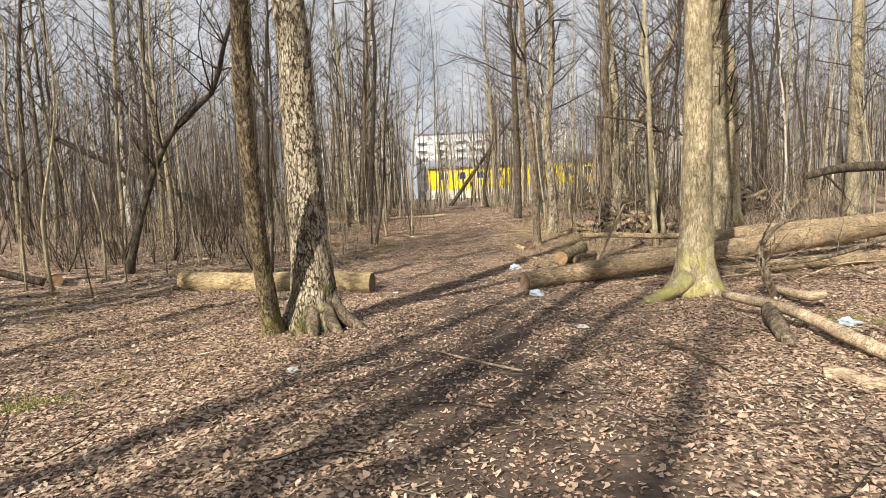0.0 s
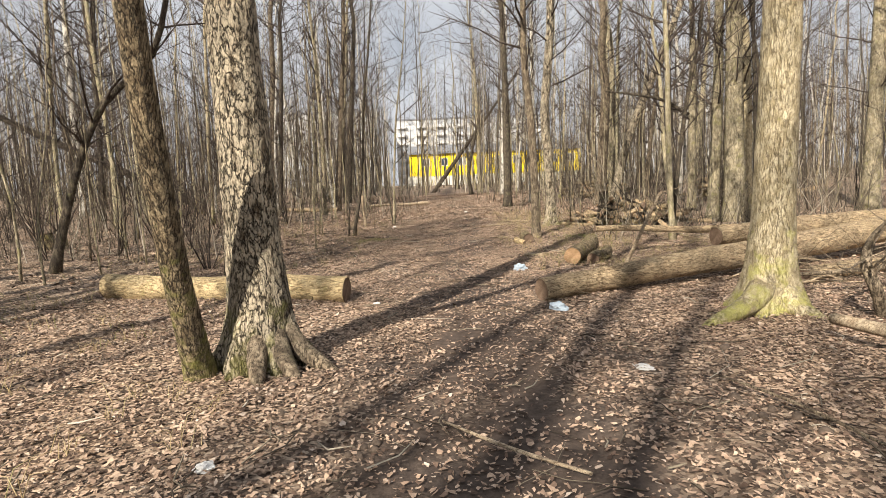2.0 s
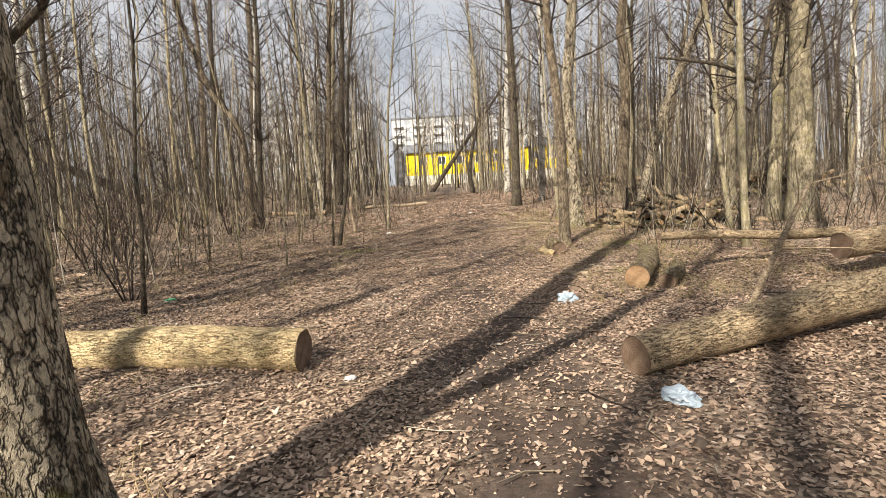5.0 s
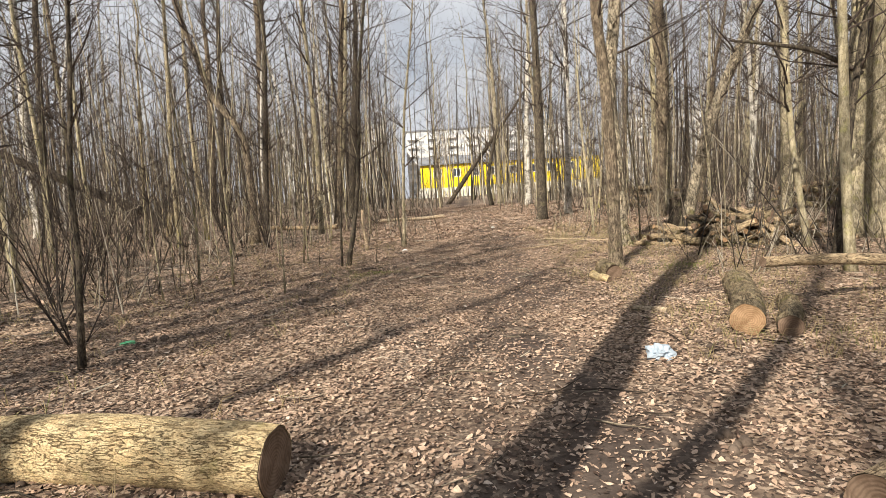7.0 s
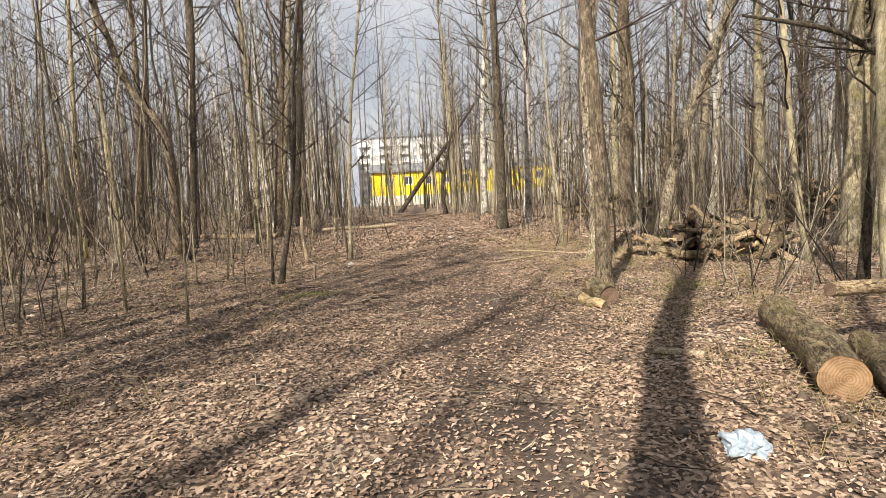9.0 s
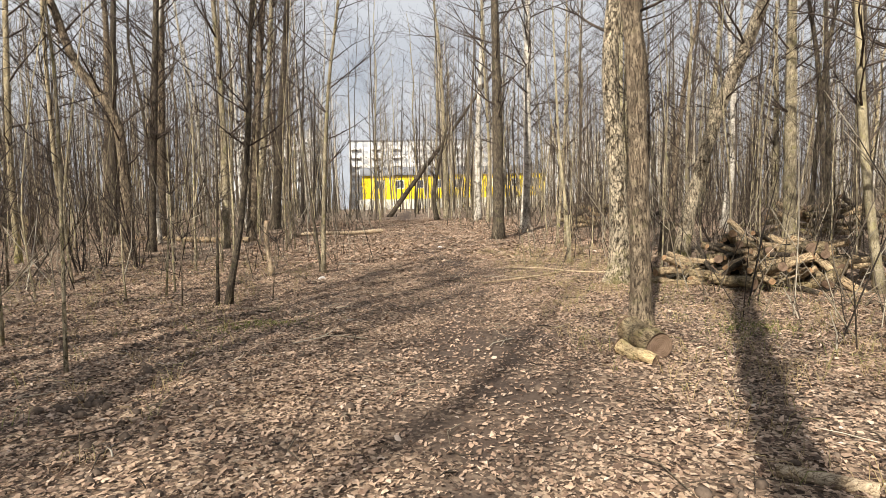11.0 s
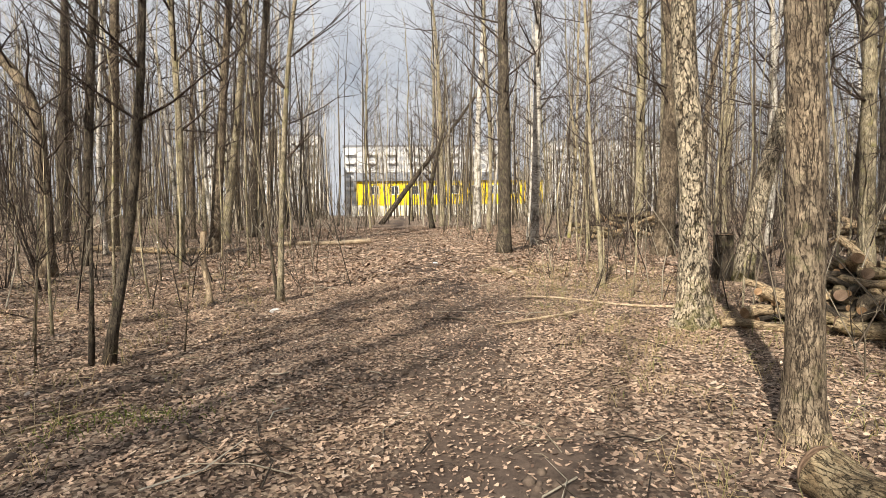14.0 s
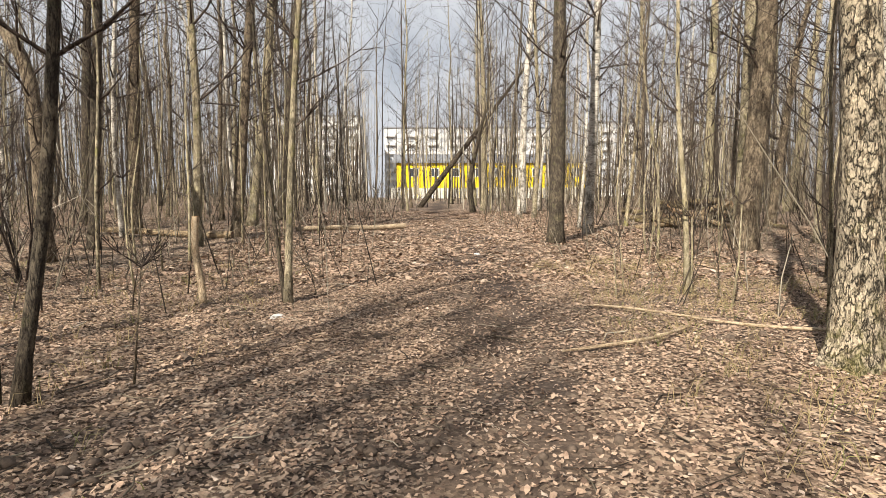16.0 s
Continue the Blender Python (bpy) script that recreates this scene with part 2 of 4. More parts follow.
def land(x, y):
    """Height of the ground: level, then a slow rise ahead and to one side, with small hummocks."""
    x, y = np.asarray(x, float), np.asarray(y, float)
    z = 0.034 * soft_step(y - 17.5, 3) - 0.019 * soft_step(y - 50, 3) + 0.035 * soft_step(-x - 5, 1.5) - 0.025 * soft_step(-x - 25, 3)
    z = np.minimum(z, 3.5)
    off = np.clip(np.abs(x - path_x(y)) / 1.2, 0.25, 1)
    bumps = 0.018 * np.sin(2.3 * x + 1.1 * y) * np.sin(1.7 * y - 0.6 * x) + 0.012 * np.sin(5.1 * x - 2.2 * y + 1) * np.sin(4.3 * y + 1.3 * x) + 0.03 * np.sin(0.7 * x + 2) * np.sin(0.55 * y + 0.3 * x)
    bumps = bumps + 0.016 * np.sin(7.3 * x + 3.1 * y) * np.sin(6.1 * y - 2.4 * x) + 0.02 * np.clip(np.sin(3.3 * x + 0.7 * y + 2) * np.sin(2.7 * y - 1.1 * x), 0, 1) ** 2
    return z + bumps * off - 0.02 * np.exp(-((x - path_x(y)) / 0.7) ** 2)


def trodden_shaded(x, y):
    """How far the leaves give way to dark earth: patches along the path, more towards its middle, plus painted dappled
    shade.
    """
    d = (x - path_x(y) - 0.15 * np.sin(0.9 * y)) / (0.75 + 0.2 * np.sin(1.3 * y) + 0.12 * np.sin(3.1 * y + 1))
    patch = 0.5 + 0.3 * np.sin(1.9 * y + 2.1 * x) * np.sin(2.9 * x - 0.8 * y) + 0.25 * np.sin(4.7 * y - 3.3 * x) * np.sin(5.9 * x + 1.7 * y) + 0.22 * np.sin(0.8 * y + 1)
    # broad dark patch: real bare soil, with dappled shade painted into the same mask
    bare = 0.75 * np.exp(-((x - 0.5) / 1.2) ** 2 - ((y - 4.4) / 2.6) ** 2) * (0.5 + np.clip(patch, 0, 1))
    return np.clip(np.exp(-d ** 2) * (0.25 + 1.1 * np.clip(patch, 0, 1)) + bare, 0, 0.95)


def gz(x, y):
    return float(land(x, y))


def part(name, mesh, mat, parent=None, label=""):
    """One mesh object, made from a Strip or a bmesh, under a thing or a part."""
    if isinstance(mesh, Strip):
        mesh = mesh.mesh(name)
    elif isinstance(mesh, bmesh.types.BMesh):
        bm, mesh = mesh, bpy.data.meshes.new(name)
        bm.to_mesh(mesh)
        bm.free()
    ob = new(name, mesh)
    if mat and not mesh.materials:
        mesh.materials.append(mat)
    if parent:
        ob.parent = parent
    if label:
        tagged(ob, label)
    return ob


class Strip:
    """Collects tubes and faces for one mesh."""

    def __init__(self):
        self.v, self.f, self.k = [], [], []

    def tube(self, pts, radii, sides=3, cap=True, shape=None, smooth=True):
        pts = [Vector(p) for p in pts]
        base, count = len(self.v), len(pts)
        side = None
        for i, p in enumerate(pts):
            d = (pts[min(i + 1, count - 1)] - pts[max(i - 1, 0)]).normalized()
            if side is None:
                ref = Vector((1, 0, 0)) if abs(d.x) < 0.9 else Vector((0, 1, 0))
                side = (ref - d * ref.dot(d)).normalized()
            else:
                side = (side - d * side.dot(d)).normalized()
            up = d.cross(side)
            for j in range(sides):
                a = math.tau * j / sides
                r = radii[i] * (shape(i, j, a, p) if shape else 1)
                self.v.append(p + (side * math.cos(a) + up * math.sin(a)) * r)
        for i in range(count - 1):
            for j in range(sides):
                a, b = base + i * sides + j, base + i * sides + (j + 1) % sides
                self.f.append((a, b, b + sides, a + sides))
                self.k.append(smooth)
        if cap:
            self.f.append(tuple(base + j for j in range(sides))[::-1])
            self.f.append(tuple(base + (count - 1) * sides + j for j in range(sides)))
            self.k += [False, False]

    def box(self, x0, y0, z0, x1, y1, z1):
        b = len(self.v)
        self.v += [Vector(p) for p in ((x0, y0, z0), (x1, y0, z0), (x1, y1, z0), (x0, y1, z0), (x0, y0, z1), (x1, y0, z1), (x1, y1, z1), (x0, y1, z1))]
        self.f += [tuple(b + i for i in q) for q in ((3, 2, 1, 0), (4, 5, 6, 7), (0, 1, 5, 4), (1, 2, 6, 5), (2, 3, 7, 6), (3, 0, 4, 7))]
        self.k += [False] * 6

    def mesh(self, name):
        m = bpy.data.meshes.new(name)
        m.from_pydata([tuple(p) for p in self.v], [], self.f)
        m.polygons.foreach_set("use_smooth", self.k)
        m.update()
        return m


# ---- ground ----
def axis(lo, hi, step, far):
    fine = list(np.arange(lo, hi + step / 2, step))
    out, s = [], step
    while (out[-1] if out else 0) < far:
        s *= 1.22
        out.append((out[-1] if out else 0) + s)
    return np.array([lo - o for o in out][::-1] + fine + [hi + o for o in out])


def build_ground():
    xs, ys = axis(-9, 10, 0.13, 1500), axis(-2, 34, 0.13, 1500)
    X, Y = np.meshgrid(xs, ys)
    Z = land(X, Y)
    nx, ny = len(xs), len(ys)
    verts = np.stack([X, Y, Z], -1).reshape(-1, 3)
    idx = np.arange(nx * ny).reshape(ny, nx)
    quads = np.stack([idx[:-1, :-1], idx[:-1, 1:], idx[1:, 1:], idx[1:, :-1]], -1).reshape(-1, 4)
    m = bpy.data.meshes.new("ground")
    m.from_pydata(verts.tolist(), [], quads.tolist())
    m.polygons.foreach_set("use_smooth", [True] * len(quads))
    wear_shade = m.attributes.new("trodden_shaded", "FLOAT", "POINT")
    wear_shade.data.foreach_set("value", trodden_shaded(X, Y).ravel().astype(np.float32))
    m.materials.append(GROUND)
    return tagged(new("ground", m), "brown forest ground of leaf litter with a trodden dark earth path and painted-in shade", "ground", kind="structure")


build_ground()


# ---- trees ----
def bend(ctrl, height, rng, step=0.5, wander=0.22):
    """Points up a stem through the control offsets, carried on to the full height."""
    pts = [Vector(c) for c in ctrl]
    d = (pts[-1] - pts[-2]).normalized()
    d = (d + Vector((0, 0, 0.6))).normalized()
    while pts[-1].z < height:
        pts.append(pts[-1] + d * 1.6 + Vector((rng.uniform(-1, 1), rng.uniform(-1, 1), 0)) * wander)
    out = []
    for i in range(len(pts) - 1):
        a, b, c, e = pts[max(i - 1, 0)], pts[i], pts[i + 1], pts[min(i + 2, len(pts) - 1)]
        n = max(1, int((c - b).length / step))
        for k in range(n):
            t = k / n
            out.append(0.5 * (2 * b + (c - a) * t + (2 * a - 5 * b + 4 * c - e) * t * t + (3 * b - a - 3 * c + e) * t ** 3))
    out.append(pts[-1])
    return out


def add_branch(s, start, way, length, radius, rng, twigs, droop, depth=0):
    pts, p, d = [start], start.copy(), way.normalized()
    n = 4 if depth == 0 else (3 if depth == 1 else 2)
    for i in range(n):
        d = (d + Vector((rng.uniform(-1, 1), rng.uniform(-1, 1), rng.uniform(-0.5, 0.9) - droop)) * 0.24).normalized()
        p = p + d * length / n
        pts.append(p.copy())
    s.tube(pts, [max(radius * (1 - 0.85 * i / n), 0.003) for i in range(n + 1)], 4 if depth == 0 and radius > 0.02 else 3, cap=False)
    if depth < 2:
        for k in range(twigs if depth == 0 else 2):
            i = rng.randint(1, n)
            q = pts[i - 1].lerp(pts[i], rng.random())
            w = (pts[i] - pts[i - 1]).normalized() + Vector((rng.uniform(-1, 1), rng.uniform(-1, 1), rng.uniform(-0.5, 0.8))) * 0.95
            add_branch(s, q, w, length * rng.uniform(0.28, 0.55), max(radius * 0.4, 0.004), rng, twigs, droop, depth + 1)


def grow(mat, radius, height, ctrl, seed, first=3.5, count=24, twigs=5, fine=False, roots=0, flare=0.5, droop=0.0, reach=1.0):
    """A bare tree: an empty at its base with a trunk and a crown of branches and twigs."""
    rng = random.Random(seed)
    pts = bend([(0, 0, 0)] + list(ctrl), height, rng, 0.07 if fine else 0.45)
    if fine:
        low = [p for p in pts if p.z < 6.5]
        pts = low + [p for p in pts if p.z >= 6.5][::6]
    pts[0] = pts[0] - Vector((0, 0, 0.12))
    top = pts[-1].z
    radii = []
    for p in pts:
        z = max(p.z, 0)
        r = radius * (1 - 0.9 * z / top) ** 0.75 * (1 + flare * math.exp(-z / (0.16 + radius * 0.8)))
        radii.append(max(r, 0.006))
    phase = rng.uniform(0, 6)

    def shape(i, j, a, p):
        z = max(p.z, 0)
        e = 1 + 0.05 * math.sin(2 * a + phase + z * 0.7) + 0.04 * noise.noise((math.cos(a) * 2 + seed, math.sin(a) * 2, z * 2.2))
        if roots:
            e += (0.42 * max(0, math.cos(roots * a + phase + 0.4 * math.sin(2 * a))) ** 2 - 0.08) * math.exp(-z / 0.26)
        if fine:
            q = (math.cos(a) * radius * 15 + seed, math.sin(a) * radius * 15, z * 4.2)
            e += 0.085 * abs(noise.noise(q)) + 0.04 * noise.noise((q[0] * 2.6, q[1] * 2.6, q[2] * 2.2))
        return e

    empty = new("tree")
    s = Strip()
    s.tube(pts, radii, 44 if fine else (10 if radius > 0.1 else 7), shape=shape)
    part("trunk", s, BARK[mat], empty)
    s = Strip()
    for k in range(count):
        z = first + (top - first) * (k + rng.random()) / count * 0.97
        i = next((i for i, p in enumerate(pts) if p.z >= z), len(pts) - 1)
        a = rng.uniform(0, math.tau)
        rise = rng.uniform(0.25, 1.1)
        length = reach * rng.uniform(0.7, 1.5) * (0.5 + 1.9 * math.sin(math.pi * min(1, 0.15 + 0.8 * (z - first) / max(1, top - first))))
        add_branch(s, pts[i].copy(), Vector((math.cos(a), math.sin(a), rise)), length, max(0.007, min(0.4 * radii[i], 0.03)), rng, twigs, droop)
    part("crown", s, TWIG, empty)
    return empty


KINDS = {
    "birch": ("birch tree", 3.4, 42, 6, 0.2, 1.1),
    "aspen": ("tree", 2.8, 40, 5, 0.05, 1.1),
    "thin": ("young tree", 1.7, 32, 5, 0.0, 0.75),
    "bent": ("crooked tree", 1.9, 32, 5, 0.0, 0.85),
}
LOOK = {"pale": "cream-barked", "white": "white-barked", "mossy": "grey-green", "yellow": "yellowish algae-covered", "brown": "brown-barked", "dark": "dark-barked", "tan": "pale tan", "slim": "moss-footed"}
seeds = iter(range(100, 9999))
stems_at = []


def tree(kind, mat, x, y, radius, height, ctrl, name="tree", label="", **more):
    word, first, count, twigs, droop, reach = KINDS[kind]
    opts = dict(first=first, count=count, twigs=twigs, droop=droop, reach=reach)
    opts.update(more)
    radius = radius * (0.78 if y > 26 else 1)
    height = height * 1.25 if kind in ("birch", "aspen") else height
    ob = grow(mat, min(radius, 0.3), height, ctrl, next(seeds), **opts)
    ob.name = name if name != "tree" else ("birch_tree" if kind == "birch" else "tree")
    ob.location = (x, y, gz(x, y))
    stems_at.append((x, y))
    return tagged(ob, label or f"bare {LOOK[mat]} {word} standing in leaf litter", "tree")


tree("birch", "pale", -1.64, 6.80, 0.225, 16, [(-0.03, 0.0, 1.98), (-0.08, 0.0, 4.0)], label="thick old birch with flaking cream bark and spread roots", fine=True, roots=7, flare=0.75, first=5.5)
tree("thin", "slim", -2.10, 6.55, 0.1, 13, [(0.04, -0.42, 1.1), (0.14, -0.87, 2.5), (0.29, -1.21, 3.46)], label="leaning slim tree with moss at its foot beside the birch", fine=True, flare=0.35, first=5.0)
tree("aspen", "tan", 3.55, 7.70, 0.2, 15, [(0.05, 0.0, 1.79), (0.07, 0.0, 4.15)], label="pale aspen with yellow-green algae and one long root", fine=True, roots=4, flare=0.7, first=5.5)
tree("birch", "white", -17.93, 31.65, 0.294, 14, [(-0.04, 0.0, 5.22), (0.15, 0.0, 12.67)])
tree("bent", "dark", -7.68, 13.26, 0.096, 7, [(0.65, 0.0, 1.96), (1.36, 0.0, 3.33), (2.38, 0.0, 4.21), (2.76, 0.0, 5.3)])
tree("thin", "yellow", -8.55, 17.60, 0.082, 8, [(-0.12, 0.0, 2.76), (-0.31, 0.0, 5.93)])
tree("thin", "mossy", -10.90, 14.15, 0.058, 8, [(0.02, 0.0, 2.33), (-0.03, 0.0, 4.04)])
tree("aspen", "dark", 4.12, 29.35, 0.256, 14, [(0.04, 0.0, 3.22), (0.01, 0.0, 8.78)])
tree("birch", "white", 5.94, 32.31, 0.198, 15, [(0.14, 0.0, 4.61), (0.2, 0.0, 9.62)])
tree("aspen", "brown", 2.88, 16.62, 0.104, 13, [(-0.02, 0.0, 1.78), (-0.08, 0.01, 3.19)], label="slim brown tree beside log chunks at the path", fine=True, first=4)
tree("birch", "pale", 4.0, 19.6, 0.158, 14, [(-0.02, 0.0, 1.66), (-0.13, 0.02, 3.62)], label="cream-barked birch with a mossy foot near the firewood heap", fine=True, roots=5, flare=0.5, first=4)
tree("birch", "pale", 7.17, 23.11, 0.17, 13, [(0.46, -0.06, 2.02), (0.96, -0.12, 3.6), (1.51, -0.19, 4.87)])
tree("aspen", "yellow", 5.82, 14.86, 0.071, 11, [(-0.09, 0.0, 1.51), (-0.15, 0.0, 3.93)])
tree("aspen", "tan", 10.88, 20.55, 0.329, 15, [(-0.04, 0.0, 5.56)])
tree("bent", "brown", -6.76, 26.47, 0.2, 12, [(0.02, 0.0, 2.46), (-0.18, 0.0, 3.94), (-0.98, 0.0, 5.12), (-1.40, 0.0, 6.42)])
tree("aspen", "dark", -11.43, 36.12, 0.240, 14, [(0.34, 0.0, 5.88), (0.75, -0.01, 11.55)])
tree("thin", "dark", -3.83, 12.07, 0.029, 7, [(0.11, 0.0, 1.14), (0.11, 0.0, 1.78)])
tree("aspen", "mossy", 10.95, 24.23, 0.163, 11, [(-0.02, 0.0, 6.75)])
tree("bent", "dark", 6.09, 15.53, 0.063, 10, [(0.18, 0.0, 1.87), (0.42, -0.01, 3.6)])
tree("thin", "dark", -2.37, 19.30, 0.05, 9, [(0.29, -0.04, 1.34), (0.47, -0.06, 2.84), (0.55, -0.07, 4.04)])
tree("aspen", "brown", -8.60, 33.67, 0.271, 14, [(0.31, -0.04, 4.94), (0.55, -0.07, 8.96)])
tree("aspen", "dark", -5.23, 39.79, 0.303, 14, [(0.45, -0.06, 4.69), (1.1, -0.14, 11.35)])
tree("birch", "white", 5.89, 42.61, 0.255, 14, [(0.13, -0.01, 5.01), (0.48, -0.03, 10.39)])
tree("aspen", "mossy", 4.69, 47.73, 0.218, 13, [(-0.01, 0.0, 6.31), (-0.21, 0.01, 12.04)])
tree("bent", "dark", 3.78, 45.10, 0.185, 8, [(-0.18, 0.01, 1.71), (0.37, -0.02, 4.42)])
tree("thin", "mossy", -1.25, 22.69, 0.052, 8, [(0.09, -0.01, 1.75), (0.26, -0.01, 3.87)])
tree("aspen", "yellow", 10.84, 34.23, 0.220, 12, [(0.01, 0.0, 3.98), (0.03, 0.0, 7.78)])
tree("aspen", "brown", 8.35, 28.05, 0.34, 14, [(0.18, -0.01, 2.47), (0.33, -0.02, 5.48)])
tree("thin", "brown", 13.02, 34.01, 0.199, 10, [(0.31, -0.02, 2.99), (0.81, -0.05, 6.81)])
tree("thin", "mossy", 10.94, 29.03, 0.103, 10, [(-0.05, 0.0, 3.33), (0.08, 0.0, 6.11)])
tree("thin", "yellow", 4.37, 23.02, 0.040, 6, [(-0.08, 0.0, 1.35), (-0.21, 0.01, 2.54)])
tree("aspen", "mossy", 15.42, 20.54, 0.276, 14, [(0.08, 0.0, 3.93), (0.12, 0.0, 7.97)])
tree("aspen", "mossy", 9.42, 18.42, 0.302, 13, [(-0.08, 0.0, 2.89), (-0.14, 0.01, 5.88)])
tree("aspen", "mossy", 8.91, 18.82, 0.179, 11, [(0.11, 0.0, 2.95), (0.13, -0.01, 6.01)])
tree("aspen", "dark", -6.94, 28.44, 0.156, 12, [(0.3, -0.03, 3.82), (0.59, -0.06, 7.53)])
tree("aspen", "mossy", -5.32, 35.42, 0.215, 12, [(0.76, -0.08, 5.51), (1.25, -0.13, 10.61)])
tree("thin", "mossy", 17.00, 32.52, 0.223, 9, [(0.05, 0.0, 4.9), (-0.04, 0.0, 9.42)])
tree("thin", "yellow", 7.32, 17.97, 0.072, 9, [(-0.3, 0.03, 2.17), (-0.44, 0.05, 4.35)])
tree("aspen", "mossy", 20.84, 43.96, 0.346, 12, [(0.68, -0.03, 6.18), (1.16, -0.06, 12.03)])
tree("aspen", "mossy", 9.86, 30.73, 0.239, 14, [(0.08, -0.01, 3.28), (0.07, -0.01, 7.7)])
tree("aspen", "yellow", 12.58, 37.57, 0.206, 14, [(0.12, -0.01, 5.2), (0.19, -0.02, 10.14)])
tree("aspen", "brown", -14.28, 41.81, 0.320, 14, [(0.44, -0.05, 5.24), (0.66, -0.08, 10.35)])
tree("aspen", "brown", -4.70, 31.70, 0.210, 13, [(0.31, -0.04, 3.29), (0.73, -0.09, 7.5)])
# trees at the back and side, whose shadows fall across the path
for u, v, r in ((-2.45, -6, 0.2), (-3.8, -10, 0.19), (-3.3, -14, 0.14), (-9.45, -6.5, 0.15), (-10.35, -8, 0.2), (-1.95, -8, 0.14), (-7.5, -4.5, 0.16), (-9.95, -3.2, 0.26), (-10.7, -6, 0.16), (-11.15, -4.5, 0.22), (-12.1, -3.6, 0.24), (-13.5, -4, 0.22), (-6.6, -9, 0.1), (3.2, -9, 0.15), (-0.3, -13, 0.15)):
    tree("aspen", "brown", 0.855 * u + 0.52 * v, -0.52 * u + 0.855 * v, r, 14, [(0.05, 0.03, 2), (0.1, 0.05, 5)])


# saplings and shoots beside the path
for k, (x, y, radius, high, mat, label) in enumerate((
    (-3.58, 20.65, 0.020, 2.6, "yellow", "pale thin sapling with a forked stem"),
    (-3.42, 23.15, 0.018, 1.6, "yellow", "short pale sapling stem in leaves"),
    (-1.29, 22.71, 0.028, 6.0, "dark", "tall slender dark sapling in leaves"),
    (-2.51, 19.29, 0.030, 1.9, "dark", "thin dark shoot at the foot of a crooked tree"),
    (-1.78, 19.69, 0.010, 0.9, "brown", "thin bare shoot in leaf litter"),
    (-3.02, 19.30, 0.012, 1.0, "brown", "thin bare shoot in leaf litter"),
    (3.21, 22.69, 0.012, 0.7, "yellow", "short pale shoot beside the path"),
    (3.49, 23.13, 0.012, 0.8, "yellow", "short pale shoot beside the path"),
    (4.32, 22.82, 0.020, 1.1, "yellow", "pale sapling stub beside the path"),
    (4.49, 22.12, 0.016, 1.3, "yellow", "pale sapling stub beside the path"),
    (4.81, 25.33, 0.018, 3.5, "mossy", "thin grey sapling beside the path"),
    (-5.06, 16.22, 0.016, 2.2, "yellow", "thin pale sapling stem in leaves"),
    (-4.50, 16.18, 0.014, 0.9, "brown", "thin bare shoot in leaf litter"),
    (-4.10, 20.00, 0.018, 1.2, "yellow", "pale sapling stub in leaves"),
    (-3.64, 20.38, 0.020, 1.7, "yellow", "pale sapling stem in leaves"),
)):
    lean = 0.06 * math.sin(5.1 * k)
    tree("thin", mat, x, y, radius, high, [(lean * high, 0.0, high * 0.45), (lean * high * 1.6, 0.05, high * 1.01)], name="sapling", label=label, first=high * 0.4, count=6 if high < 2 else 14, twigs=2, reach=0.16 * high if high < 2 else 0.45, flare=0.15)


def root(x, y, pts, radii, mat):
    """A root running out from the foot of the tree that stands at x, y."""
    foot = min((o for o in scene.objects if o.get("category") == "tree"), key=lambda o: (o.location.x - x) ** 2 + (o.location.y - y) ** 2)
    s = Strip()
    s.tube([Vector(p) - foot.location for p in pts], radii, 12, shape=lambda i, j, a, p: 1 + 0.12 * noise.noise((p.x * 7, p.y * 7, j)))
    part("root", s, BARK[mat], foot)


root(3.55, 7.7, [(3.5, 7.65, 0.34), (3.25, 7.5, 0.17), (3.0, 7.4, 0.09), (2.75, 7.32, 0.03), (2.6, 7.3, -0.05)], [0.15, 0.12, 0.09, 0.07, 0.04], "tan")
root(3.55, 7.7, [(3.6, 7.6, 0.3), (3.65, 7.4, 0.12), (3.75, 7.2, 0.03), (3.85, 7.05, -0.06)], [0.14, 0.1, 0.07, 0.04], "tan")
root(-1.64, 6.8, [(-1.5, 6.68, 0.34), (-1.4, 6.52, 0.14), (-1.28, 6.36, 0.03), (-1.2, 6.25, -0.06)], [0.1, 0.085, 0.06, 0.03], "brown")
root(-1.64, 6.8, [(-1.45, 6.75, 0.36), (-1.25, 6.65, 0.14), (-1.05, 6.55, 0.03), (-0.9, 6.5, -0.06)], [0.1, 0.085, 0.06, 0.03], "brown")
root(-1.64, 6.8, [(-1.62, 6.65, 0.34), (-1.6, 6.45, 0.13), (-1.55, 6.28, 0.03), (-1.5, 6.2, -0.06)], [0.1, 0.085, 0.06, 0.03], "brown")


# ---- the wood around ----
def clear_of(x, y, gap):
    return all((x - a) ** 2 + (y - b) ** 2 > gap * gap for a, b in stems_at)


def open_view(x, y):
    """The thin strip of wood along the path, through which the far houses show."""
    a = math.degrees(math.atan2(x - 0.2, max(y, 1)))
    return -3.5 < a < 4.5


rng = random.Random(7)
PROTO = []
for k in range(9):
    mat = ("mossy", "yellow", "white", "dark", "tan", "white", "mossy", "brown", "dark")[k]
    tilt = rng.uniform(-0.11, 0.11)
    ob = grow(mat, rng.uniform(0.07, 0.14), rng.uniform(14, 19), [(tilt * 3, rng.uniform(-0.2, 0.2), 3), (tilt * 7 + rng.uniform(-0.2, 0.2), 0, 7)], 500 + k, first=2.6, count=32, twigs=4, droop=0.1, reach=1.15)
    ob.name = "birch_tree" if mat == "white" else "tree"
    tagged(ob, f"bare {LOOK[mat]} forest tree with thin twigs", "tree", "trees of the wood")
    PROTO.append(ob)


